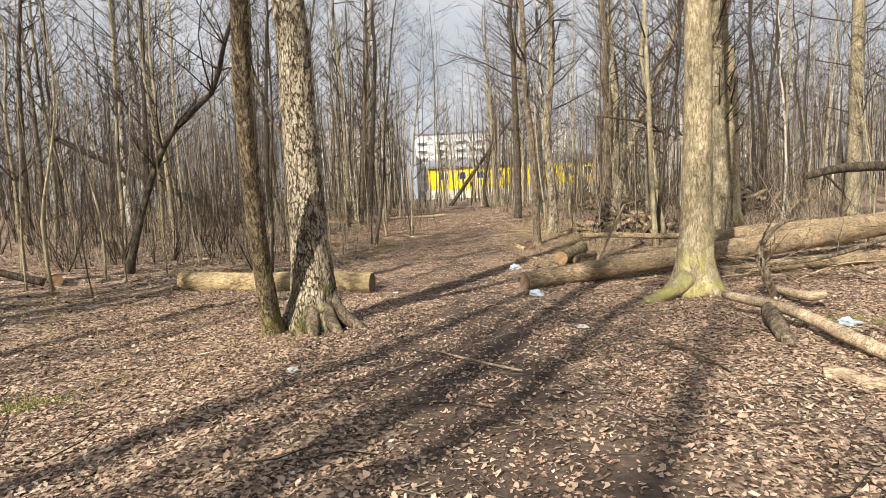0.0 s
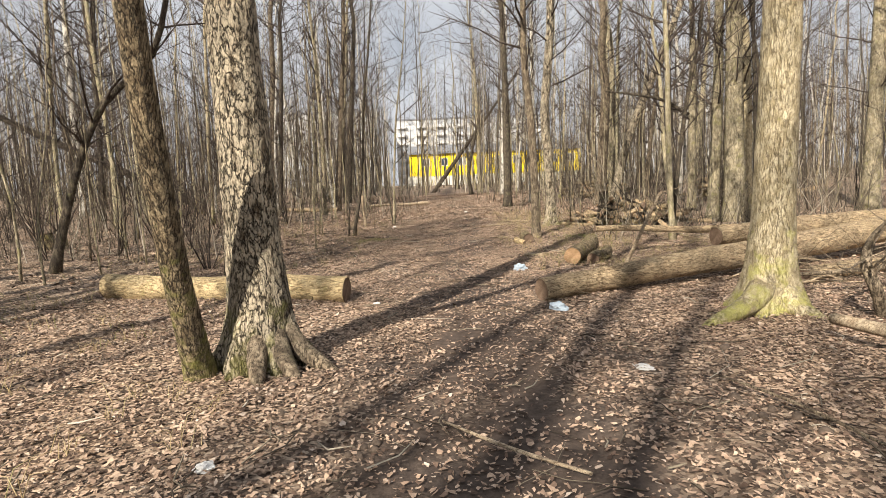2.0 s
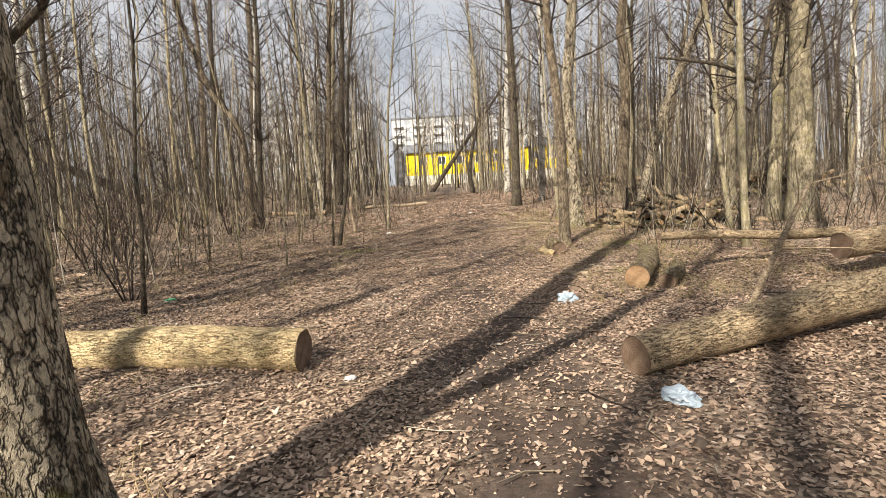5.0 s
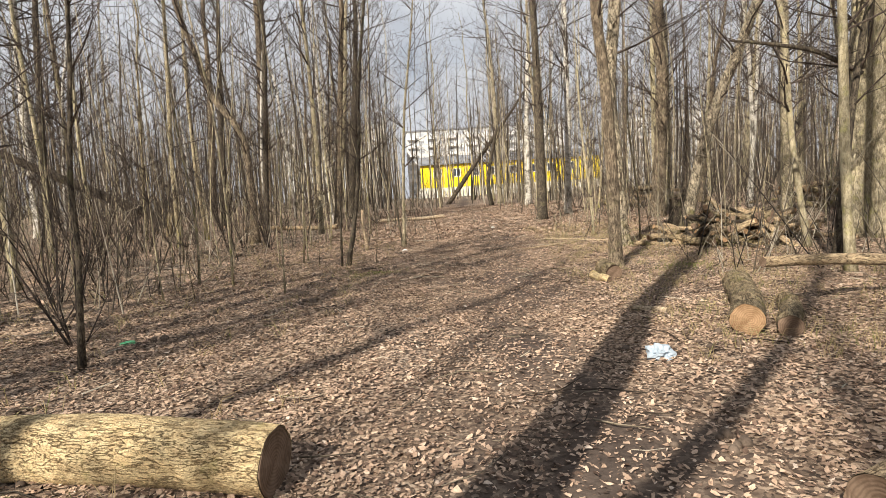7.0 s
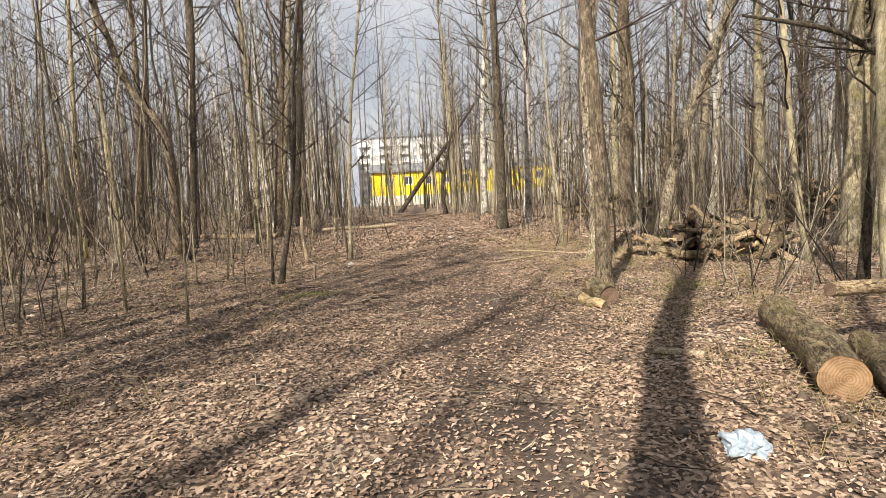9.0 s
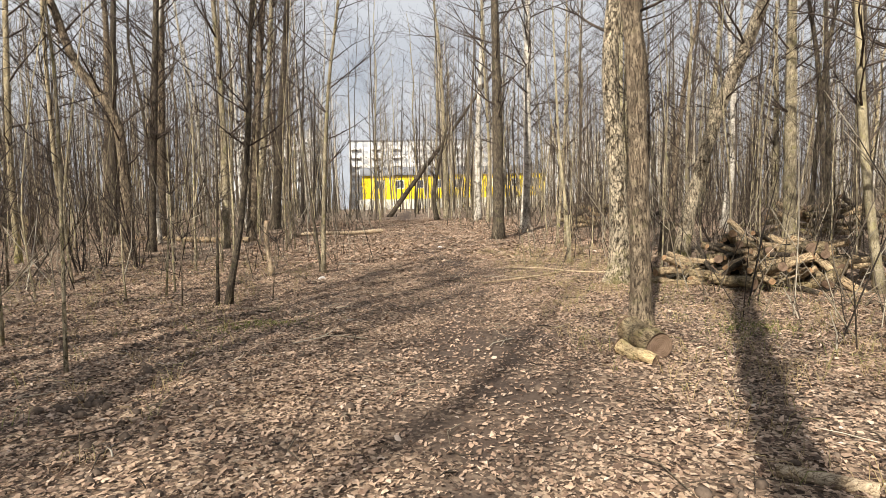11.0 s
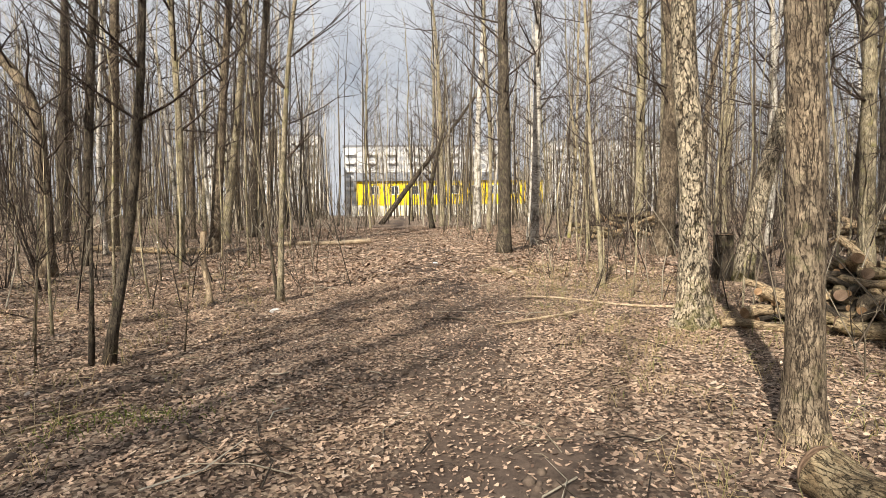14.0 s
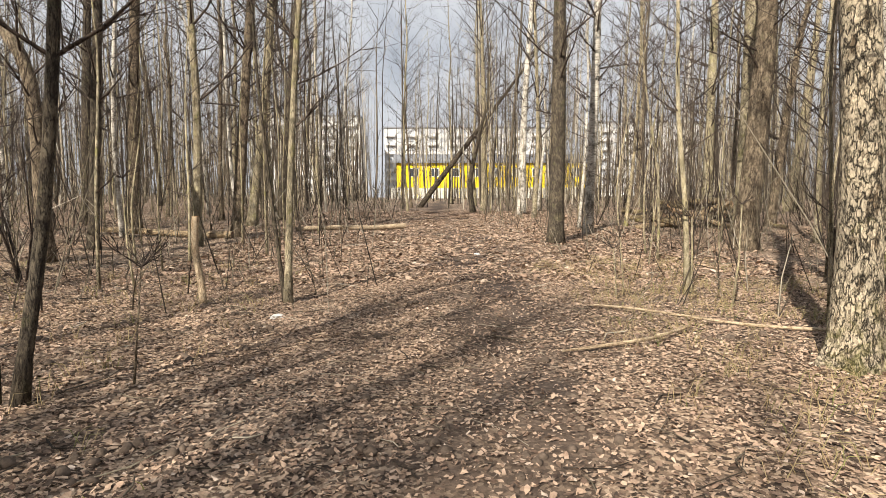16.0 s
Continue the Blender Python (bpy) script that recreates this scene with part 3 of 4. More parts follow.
def scatter(protos, spots, smin, smax):
    for k, (x, y) in enumerate(spots):
        ob = protos[k % len(protos)]
        s = rng.uniform(smin, smax)
        m = pose(x, y, gz(x, y) - 0.02, 0, 0, rng.uniform(0, 360))
        if k < len(protos):
            ob.matrix_basis = m
            continue
        copy_thing(ob, m).scale = (s, s, s * rng.uniform(0.9, 1.1))


def spots(count, x0, x1, y0, y1, gap, allowed):
    out, tries = [], 0
    while len(out) < count and tries < count * 60:
        tries += 1
        x, y = rng.uniform(x0, x1), rng.uniform(y0, y1)
        if clear_of(x, y, gap) and allowed(x, y):
            out.append((x, y))
            stems_at.append((x, y))
    return out


def off_path(x, y):
    return abs(x - float(path_x(y))) > 3.0


woods = spots(34, -34, -9, 7, 30, 1.6, off_path)
woods += spots(40, 10, 36, 8, 34, 1.6, off_path)
woods += spots(60, -40, -4, 26, 60, 1.5, lambda x, y: off_path(x, y) and not open_view(x, y))
woods += spots(46, 5, 45, 30, 62, 1.7, lambda x, y: off_path(x, y) and not open_view(x, y))
woods += spots(22, 0, 9, 46, 108, 1.2, lambda x, y: abs(x - float(path_x(y))) > 1.3)
woods += spots(16, 8, 24, 64, 108, 1.2, lambda x, y: True)
scatter(PROTO, woods, 0.7, 1.15)

SAPLING = []
for k in range(8):
    mat = ("mossy", "brown", "mossy", "yellow")[k % 4]
    ob = grow(mat, rng.uniform(0.012, 0.028), rng.uniform(3.5, 7.5), [(rng.uniform(-0.12, 0.12), rng.uniform(-0.1, 0.1), 1.2), (rng.uniform(-0.3, 0.3), rng.uniform(-0.3, 0.3), 3)], 700 + k, first=0.7, count=17, twigs=2, reach=0.5, flare=0.2)
    ob.name = "sapling"
    tagged(ob, f"thin bare {LOOK[mat]} sapling with fine twigs", "sapling", "saplings of the undergrowth")
    SAPLING.append(ob)
thin_spots = spots(140, -18, -1.2, 15, 44, 0.5, lambda x, y: x < float(path_x(y)) - 2.2 - max(0, 20 - y) * 0.35 and not open_view(x, y) or (x < -4 and y > 14))
thin_spots += spots(110, 3.6, 22, 19, 44, 0.5, lambda x, y: x > float(path_x(y)) + 2.0)
thin_spots += spots(34, -16, -6, 8, 16, 0.8, off_path)
thin_spots += spots(14, 9, 18, 8, 19, 0.8, off_path)
scatter(SAPLING, thin_spots, 0.7, 1.3)


SHRUB = []
for k in range(4):
    ob = new("shrub")
    s = Strip()
    r = random.Random(900 + k)
    for j in range(6):
        a = r.uniform(0, math.tau)
        add_branch(s, Vector((0.05 * math.cos(a), 0.05 * math.sin(a), -0.05)), Vector((0.35 * math.cos(a), 0.35 * math.sin(a), 1)), r.uniform(1.4, 3.2), r.uniform(0.01, 0.02), r, 5, -0.2)
    part("crown", s, TWIG, ob)
    tagged(ob, "dark bare shrub of many thin forking stems", "shrub", "shrubs of the undergrowth")
    SHRUB.append(ob)
scatter(SHRUB, spots(46, -19, -4.5, 13, 34, 0.9, off_path) + spots(30, 6.5, 20, 21, 38, 0.9, off_path), 0.8, 1.5)


def far_woods(name, count, region, seed):
    """Distant stems with a few limbs each, past counting."""
    r, s, made = random.Random(seed), Strip(), 0
    while made < count:
        x, y = r.uniform(-95, 100), r.uniform(44, 112)
        a = math.degrees(math.atan2(x, y))
        if not region(a, x, y, r):
            continue
        made += 1
        z, h, w = gz(x, y) - 0.1, r.uniform(6, 20), r.uniform(0.02, 0.1)
        pts = [Vector((x, y, z))]
        lean = Vector((r.uniform(-0.06, 0.06), r.uniform(-0.06, 0.06), 1))
        for k in range(4):
            pts.append(pts[-1] + lean * h / 4 + Vector((r.uniform(-0.2, 0.2), r.uniform(-0.2, 0.2), 0)))
        s.tube(pts, [w, w * 0.8, w * 0.6, w * 0.4, 0.01], 4, cap=False)
        for k in range(9):
            i = r.randint(1, 3)
            p = pts[i].lerp(pts[i + 1], r.random())
            d = Vector((r.uniform(-1, 1), r.uniform(-1, 1), r.uniform(0.3, 1.4)))
            q = p + d * h * 0.07
            s.tube([p, q, q + (d + Vector((r.uniform(-0.7, 0.7), r.uniform(-0.7, 0.7), 0.2))) * h * 0.06], [w * 0.28, w * 0.2, 0.006], 3, cap=False)
    return tagged(part(name, s, STEMS), "dense distant bare wood of thin grey-brown stems", "woods", kind="stuff")


far_woods("far_woods", 3300, lambda a, x, y, r: a < -3 or a > 14 or (a > 3.5 and r.random() < (0.55 if y < 70 else 0.2)) or r.random() < 0.2, 31)


def undergrowth(count, seed):
    """Low brush: thin shoots with a few twigs, past counting."""
    r, s, made = random.Random(seed), Strip(), 0
    while made < count:
        y = 15 + 75 * r.random() ** 1.5
        x = r.uniform(-0.75, 0.75) * y
        gap = abs(x - float(path_x(y)))
        if gap < 1.7 or (y < 22 and (gap < 3.2 or -5 < x < 4)):
            continue
        made += 1
        h, w = (0.35 + 2.2 * r.random() ** 2) * (1 if y < 40 else 1.6), r.uniform(0.004, 0.014) * (1 if y < 35 else 1.8)
        p = Vector((x, y, gz(x, y) - 0.05))
        d = Vector((r.gauss(0, 0.28), r.gauss(0, 0.28), 1))
        q = p + d * h * 0.5
        e = q + (d + Vector((r.uniform(-0.2, 0.2), r.uniform(-0.2, 0.2), 0))) * h * 0.5
        s.tube([p, q, e], [w, w * 0.8, w * 0.3], 3, cap=False)
        for k in range(4):
            a = p.lerp(q, r.uniform(0.4, 1)) if k < 2 else q.lerp(e, r.random())
            t = a + Vector((r.uniform(-1, 1), r.uniform(-1, 1), r.uniform(0.3, 1.3))) * h * 0.2
            s.tube([a, t], [w * 0.5, w * 0.25], 3, cap=False)
    return tagged(part("undergrowth", s, STEMS), "thin bare brush and shoots under the trees", "undergrowth", kind="stuff")


undergrowth(4300, 77)


# ---- houses beyond the wood ----
YELLOW = plain("yellow_cladding", (0.78, 0.6, 0.015), 0.55, 0.1, 0.6)
GREY_ROOF = plain("grey_roof_sheet", (0.17, 0.18, 0.2), 0.6, 0.15, 0.5)
PALE_WALL = plain("pale_concrete_wall", (0.5, 0.5, 0.49), 0.85, 0.12, 0.3)
FENCE = plain("weathered_white_boards", (0.55, 0.54, 0.5), 0.8, 0.2, 1.5)
GLASS = plain("dark_window_glass", (0.05, 0.06, 0.08), 0.12, 0.2, 1.0)
HAZY_GLASS = plain("pale_window_glass", (0.34, 0.36, 0.39), 0.2, 0.3, 0.3)
FRAME = plain("white_window_frame", (0.75, 0.75, 0.73), 0.6, 0.05, 2.0)
BAND = plain("white_balcony_panel", (0.62, 0.63, 0.64), 0.8, 0.1, 0.4)


def house_window(parent, x, y, z, w, h):
    s = Strip()
    for box in ((x, y - 0.06, z, x + w, y + 0.04, z + 0.12), (x, y - 0.06, z + h - 0.12, x + w, y + 0.04, z + h), (x, y - 0.06, z + 0.12, x + 0.12, y + 0.04, z + h - 0.12), (x + w - 0.12, y - 0.06, z + 0.12, x + w, y + 0.04, z + h - 0.12), (x + w / 2 - 0.05, y - 0.05, z + 0.12, x + w / 2 + 0.05, y + 0.04, z + h - 0.12)):
        s.box(*box)
    win = part("window", s, FRAME, parent)
    s = Strip()
    s.box(x + 0.13, y - 0.01, z + 0.13, x + w - 0.13, y + 0.03, z + h - 0.13)
    part("pane", s, GLASS, win)


def yellow_house():
    house = tagged(new("yellow_house"), "long low bright yellow building with a grey roof", "building")
    z0 = gz(16, 122)
    s = Strip()
    s.box(-2.4, 120, z0 - 0.5, 34.5, 132, z0 + 6.6)
    part("wall", s, YELLOW, house)
    s = Strip()
    s.box(-2.9, 119.4, z0 + 6.62, 35, 132.6, z0 + 6.95)
    s.tube([(-2.9, 126, z0 + 6.9), (35, 126, z0 + 6.9)], [6.2, 6.2], 4, shape=lambda i, j, a, p: 1 if j % 2 == 0 else 0.3)
    part("roof", s, GREY_ROOF, house)
    for k in range(9):
        house_window(house, 0.2 + k * 3.9, 119.98, z0 + 4.0, 1.7, 1.7)
    ochre = plain("ochre_strip", (0.6, 0.42, 0.02), 0.6)
    for k in range(9):
        s = Strip()
        s.box(-2.2 + k * 4.1, 119.9, z0 + 2.1, -1.9 + k * 4.1, 119.99, z0 + 6.5)
        part("pilaster", s, ochre, house)


yellow_house()


def board_fence():
    fence = tagged(new("fence"), "pale weathered board fence before the yellow building", "fence")
    for k in range(64):
        x = -3.2 + k * 0.6
        s = Strip()
        s.box(x, 117.0, gz(x, 117) - 0.2, x + 0.56, 117.06, gz(x, 117) + 1.95 + rng.uniform(-0.05, 0.05))
        part("board", s, FENCE, fence)
    s = Strip()
    s.box(-3.2, 117.07, gz(0, 117) + 1.2, 35.2, 117.14, gz(0, 117) + 1.35)
    part("rail", s, FENCE, fence)


board_fence()


def apartment_block(x0, x1, y, storeys, label):
    block = tagged(new("apartment_building"), label, "building")
    z0, h = gz(x0, y) - 1, storeys * 2.8 + 2
    s = Strip()
    s.box(x0, y, z0, x1, y + 12, z0 + h)
    part("wall", s, PALE_WALL, block)
    s = Strip()
    s.box(x0 - 0.3, y - 0.3, z0 + h + 0.004, x1 + 0.3, y + 12.3, z0 + h + 0.5)
    part("roof", s, GREY_ROOF, block)
    bays = int((x1 - x0) / 3.4)
    s = Strip()
    s.box(0, -0.05, 0.8, 1.9, 0.05, 2.3)
    pane = s.mesh("window")
    pane.materials.append(HAZY_GLASS)
    s = Strip()
    s.box(0, -1.1, -0.15, 3.1, -0.06, 0.75)
    front = s.mesh("balcony")
    front.materials.append(BAND)
    for f in range(storeys):
        z = z0 + 2.2 + f * 2.8
        for b in range(bays):
            part("window", pane, None, block).location = (x0 + 0.9 + b * 3.4, y, z)
            if b % 2 == 0:
                part("balcony", front, None, block).location = (x0 + 0.4 + b * 3.4, y, z)


apartment_block(-8, 46, 196, 8, "white panel apartment block with balconies beyond the wood")
apartment_block(-46, -14, 178, 8, "pale panel apartment block half hidden by trees")
apartment_block(58, 104, 182, 8, "pale panel apartment block seen through bare trees")


# ---- logs and deadwood ----
def log(name, a, b, r0, r1, mat, cut, label, category="log", group="", sides=22, rough=1.0, sag=0.0):
    """A trunk lying from a to b: the bark, and a cut face at each end."""
    a, b = Vector(a), Vector(b)
    length = (b - a).length
    empty = new(name)
    q = (b - a).to_track_quat("X", "Z")
    empty.matrix_basis = Matrix.Translation(a) @ q.to_matrix().to_4x4()
    n = max(5, int(length / (0.06 if sides > 16 else 0.2)))
    pts = [Vector((length * i / n, 0.03 * rough * math.sin(i / n * 5 + length), -sag * 4 * (i / n) * (1 - i / n) + 0.02 * rough * math.sin(i / n * 7))) for i in range(n + 1)]
    sd = length * 7 + r0 * 31

    def shape(i, j, ang, p):
        c, d = math.cos(ang), math.sin(ang)
        return 1 + 0.09 * rough * noise.noise((p.x * 1.8 + sd, c * 1.6, d * 1.6)) + 0.05 * rough * abs(noise.noise((p.x * 4 + sd, c * 7, d * 7)))

    s = Strip()
    s.tube(pts, [r0 + (r1 - r0) * i / n for i in range(n + 1)], sides, cap=False, shape=shape)
    part("bark", s, mat, empty)
    for end, i, r in ((0, 0, r0), (1, n, r1)):
        s = Strip()
        s.tube([pts[i] + Vector((0.004 if end else -0.004, 0, 0)), pts[i] + Vector((-0.01 if end else 0.01, 0, 0))], [r * 0.97, r * 0.97], sides, shape=lambda ii, j, ang, p, k=i: shape(k, j, ang, pts[k]))
        part("cut_face", s, cut, empty)
    return tagged(empty, label, category, group)


log("fallen_log", (-1.3, 9.72, gz(-1.3, 9.72) + 0.16), (-4.95, 10.35, gz(-4.95, 10.35) + 0.17), 0.185, 0.19, LOG_PALE, CUT_OLD, "sawn log with furrowed yellowish bark lying in leaves", sides=40)
log("fallen_log", (1.32, 8.85, gz(1.3, 8.85) + 0.14), (9.6, 11.9, 0.55), 0.15, 0.25, LOG_BROWN, CUT_OLD, "long fallen trunk with ridged bark resting across branches", sides=40)
log("fallen_log", (5.2, 11.8, 0.4), (11.5, 13.1, 0.62), 0.17, 0.22, LOG_BROWN, CUT_OLD, "second fallen trunk lying behind the long one")
log("fallen_log", (5.0, 9.2, 0.12), (9.5, 10.2, 0.18), 0.1, 0.12, LOG_BROWN, CUT_OLD, "thin dark log under the fallen trunk")
log("short_log", (2.6, 11.95, gz(2.6, 11.9) + 0.15), (3.5, 13.75, gz(3.5, 13.7) + 0.16), 0.155, 0.17, LOG_MOSSY, CUT_FRESH, "short mossy log with a fresh orange sawn end", sides=36)
log("short_log", (2.95, 11.85, gz(2.9, 11.8) + 0.09), (3.5, 12.8, gz(3.5, 12.8) + 0.1), 0.11, 0.11, LOG_MOSSY, CUT_OLD, "small dark log lying against a larger one")
log("short_log", (2.44, 15.38, gz(2.44, 15.38) + 0.11), (2.42, 16.0, gz(2.42, 16.0) + 0.13), 0.13, 0.14, LOG_MOSSY, CUT_OLD, "short mossy log chunk beside a tree")
log("short_log", (2.3, 15.2, gz(2.3, 15.2) + 0.05), (2.12, 15.58, gz(2.12, 15.58) + 0.055), 0.05, 0.075, LOG_PALE, CUT_OLD, "split pale piece of wood beside a log chunk")
log("short_log", (-8.1, 11.4, gz(-8.1, 11.4) + 0.12), (-8.9, 12.3, gz(-8.9, 12.3) + 0.12), 0.13, 0.13, LOG_BROWN, CUT_FRESH, "short log with a pale sawn end in leaves")
log("short_log", (2.86, 4.06, 0.05), (3.15, 3.76, 0.06), 0.055, 0.06, DRY, CUT_OLD, "barkless pale branch lying on leaves")
log("fallen_pole", (2.6, 22.0, gz(2.6, 22) + 0.05), (4.65, 20.5, gz(4.6, 20.5) + 0.05), 0.013, 0.019, DRY, CUT_OLD, "slender pale fallen pole in leaf litter", sides=10)
log("fallen_pole", (3.3, 12.9, 0.55), (6.4, 13.2, 0.4), 0.06, 0.08, LOG_BROWN, CUT_OLD, "broken dark branch lying behind the fallen trunk", sides=10)
log("fallen_pole", (-3.4, 33.7, gz(-3.4, 33.7) + 0.08), (0.2, 34.4, gz(0.2, 34.4) + 0.08), 0.07, 0.09, DRY, CUT_OLD, "pale fallen pole on the forest floor", sides=10)
log("fallen_pole", (-9, 32, gz(-9, 32) + 0.1), (-4.6, 31, gz(-4.6, 31) + 0.1), 0.08, 0.1, LOG_BROWN, CUT_OLD, "fallen pole on the forest floor among saplings", sides=10)
log("leaning_dead_trunk", (0.9, 53, gz(0.9, 53) - 0.1), (9.4, 53.4, gz(1, 53) + 11), 0.2, 0.07, LOG_DARK, CUT_OLD, "dark dead trunk leaning across the way", sides=12)
log("leaning_dead_trunk", (-11.6, 30.5, gz(-11.6, 30.5) + 0.5), (-20.5, 29, gz(-11, 30) + 5.4), 0.21, 0.13, LOG_DARK, CUT_OLD, "broken dark trunk leaning from its stump", sides=12)
log("tree_stump", (-11.55, 30.55, gz(-11.5, 30.5) - 0.1), (-11.5, 30.5, gz(-11.5, 30.5) + 0.95), 0.3, 0.2, LOG_MOSSY, CUT_OLD, "broken dark stump in undergrowth", "stump", sides=14)
# dark bark on this stump stands in for a tree shadow falling on it
log("tree_stump", (6.95, 23.3, gz(6.95, 23.3) - 0.1), (6.95, 23.32, gz(6.95, 23.3) + 0.85), 0.2, 0.16, LOG_DARK, CUT_OLD, "broken stump with tree shade painted in as dark bark, beside a leaning birch", "stump", sides=18)
log("tree_stump", (-10.6, 17.6, gz(-10.6, 17.6) - 0.1), (-10.7, 17.6, gz(-10.6, 17.6) + 0.45), 0.22, 0.17, LOG_MOSSY, CUT_OLD, "low mossy stump in leaves", "stump", sides=16)
log("stub_pole", (-2.34, 22.62, gz(-2.34, 22.6) - 0.1), (-2.38, 22.6, gz(-2.34, 22.6) + 1.15), 0.05, 0.045, DRY, CUT_FRESH, "pale cut sapling stub standing upright", "stump", sides=10)


tree("aspen", "mossy", 8.6, 8.5, 0.17, 14, [(0.05, 0, 2), (0.1, 0, 5)])


def heap(x, y, wide, deep, high, count, seed, label):
    r = random.Random(seed)
    protos = []
    for k in range(5):
        ob = log("stacked_log", (0, 0, 0), (r.uniform(0.7, 1.7), 0, 0), *(2 * [r.uniform(0.035, 0.095)]), (LOG_BROWN, LOG_MOSSY, LOG_DARK, LOG_MOSSY, LOG_BROWN)[k], (CUT_FRESH, CUT_OLD)[k % 2], label, group="logs of the heap", sides=9)
        protos.append(ob)
    for k in range(count):
        u, v = r.gauss(0, 0.4), r.gauss(0, 0.4)
        u, v = max(-1, min(1, u)), max(-1, min(1, v))
        px, py = x + u * wide, y + v * deep
        z = gz(px, py) + 0.06 + high * max(0, 1 - u * u - 0.6 * v * v) * r.uniform(0.05, 1)
        turn = r.choice((r.gauss(15, 25), r.gauss(-40, 30), r.gauss(100, 30)))
        m = pose(px, py, z, 0, r.gauss(0, 15), turn) @ Matrix.Translation((-0.6, 0, 0))
        if k < 5:
            protos[k].matrix_basis = m
        else:
            copy_thing(protos[k % 5], m)


heap(6.6, 19.4, 1.7, 1.1, 0.62, 130, 3, "cut log in a heap of firewood")
heap(10.2, 34, 3.0, 1.2, 0.9, 34, 5, "cut log in a far heap of firewood")
heap(14.5, 27, 3.2, 1.2, 1.0, 34, 6, "log in an old heap between trees")


def bough(pts, radii, mat, label, name="fallen_branch", sides=9, twigs=0, seed=1):
    r = random.Random(seed)
    pts = [Vector(p) for p in pts]
    origin = pts[0].copy()
    fine = []
    for i in range(len(pts) - 1):
        a, b, c, e = pts[max(i - 1, 0)], pts[i], pts[i + 1], pts[min(i + 2, len(pts) - 1)]
        for k in range(6):
            t = k / 6
            fine.append(0.5 * (2 * b + (c - a) * t + (2 * a - 5 * b + 4 * c - e) * t * t + (3 * b - a - 3 * c + e) * t ** 3) - origin)
    fine.append(pts[-1] - origin)
    rad = np.interp(np.linspace(0, 1, len(fine)), np.linspace(0, 1, len(radii)), radii)
    s = Strip()
    s.tube(fine, list(rad), sides, shape=lambda i, j, a, p: 1 + 0.14 * noise.noise((p.x * 6 + seed, p.y * 6 + j * 0.4, p.z * 6)))
    for k in range(twigs):
        i = r.randint(2, len(fine) - 1)
        add_branch(s, fine[i].copy(), Vector((r.uniform(-1, 1), r.uniform(-1, 1), r.uniform(-0.2, 0.9))), r.uniform(0.3, 0.9), rad[i] * 0.4, r, 2, 0.1, 1)
    ob = part(name, s, mat)
    ob.location = origin
    return tagged(ob, label, "branch")


bough([(3.39, 6.55, 0.22), (3.49, 5.45, 0.24), (3.54, 4.81, 0.16), (3.65, 4.42, 0.07), (3.74, 4.10, 0.05)], [0.05, 0.06, 0.065, 0.06], DRY, "long pale crooked branch lying beside a tree", seed=2)
bough([(4.37, 7.15, -0.03), (4.18, 7.01, 0.32), (4.12, 7.09, 0.59), (4.23, 7.17, 0.80), (4.50, 7.25, 1.00), (4.84, 7.33, 1.07)], [0.06, 0.055, 0.05, 0.04, 0.025, 0.01], BARK["brown"], "upright crooked dead branch stuck in the ground", twigs=8, seed=3)
bough([(3.44, 5.72, 0.20), (3.25, 5.20, 0.08), (3.25, 4.91, -0.02)], [0.09, 0.075, 0.04], BARK["brown"], "broken root-like branch stub", seed=4)
bough([(4.51, 7.39, 0.10), (4.36, 6.54, 0.16), (4.52, 6.42, 0.20)], [0.05, 0.06, 0.05], DRY, "short thick dead branch on leaves", seed=5)
bough([(4.4, 8.5, 0.25), (5.6, 8.3, 0.35), (7.0, 8.6, 0.6), (8.4, 9.2, 0.85)], [0.02, 0.035, 0.04, 0.045], BARK["brown"], "grey branch leaning over brushwood", twigs=10, seed=6)
bough([(2.6, 9.72, 0.02), (2.9, 9.72, 0.62), (3.25, 9.75, 1.3)], [0.03, 0.028, 0.018], DRY, "thin pole leaning over the fallen trunk", twigs=3, seed=7)
bough([(1.98, 5.84, 0.03), (2.15, 5.2, 0.05), (2.3, 4.3, 0.03)], [0.008, 0.012, 0.008], BARK["brown"], "thin twig lying on the path edge", seed=8, sides=5)
bough([(-0.1, 5.32, 0.03), (0.25, 4.9, 0.04), (0.63, 4.58, 0.03)], [0.008, 0.012, 0.01], DRY, "thin curved twig lying on the path", seed=9, sides=5)
bough([(1.95, 13.3, 0.04), (2.25, 13.0, 0.05)], [0.035, 0.045], DRY, "short pale stick on leaf litter", seed=10)
for k in range(16):
    r = random.Random(40 + k)
    x, y = r.uniform(4.0, 8.0), r.uniform(8.0, 10.2)
    a = r.uniform(-0.6, 0.6) + (math.pi if r.random() < 0.4 else 0)
    n = r.uniform(0.7, 1.5)
    bough([(x, y, gz(x, y) + 0.02), (x + n * 0.5 * math.cos(a), y + n * 0.5 * math.sin(a), gz(x, y) + r.uniform(0.1, 0.35)), (x + n * math.cos(a), y + n * math.sin(a), gz(x, y) + r.uniform(0.1, 0.5))], [0.014, 0.011, 0.005], DRY if k % 2 else BARK["brown"], "thin dead brushwood branch under the fallen trunk", twigs=4, seed=60 + k, sides=5)
bough([(5.3, 8.0, 1.62), (6.0, 8.1, 1.72), (7.2, 8.3, 1.7), (8.55, 8.5, 1.5)], [0.05, 0.07, 0.08, 0.09], BARK["dark"], "thick dark broken bough reaching from a tree", name="tree_bough", twigs=3, seed=12)
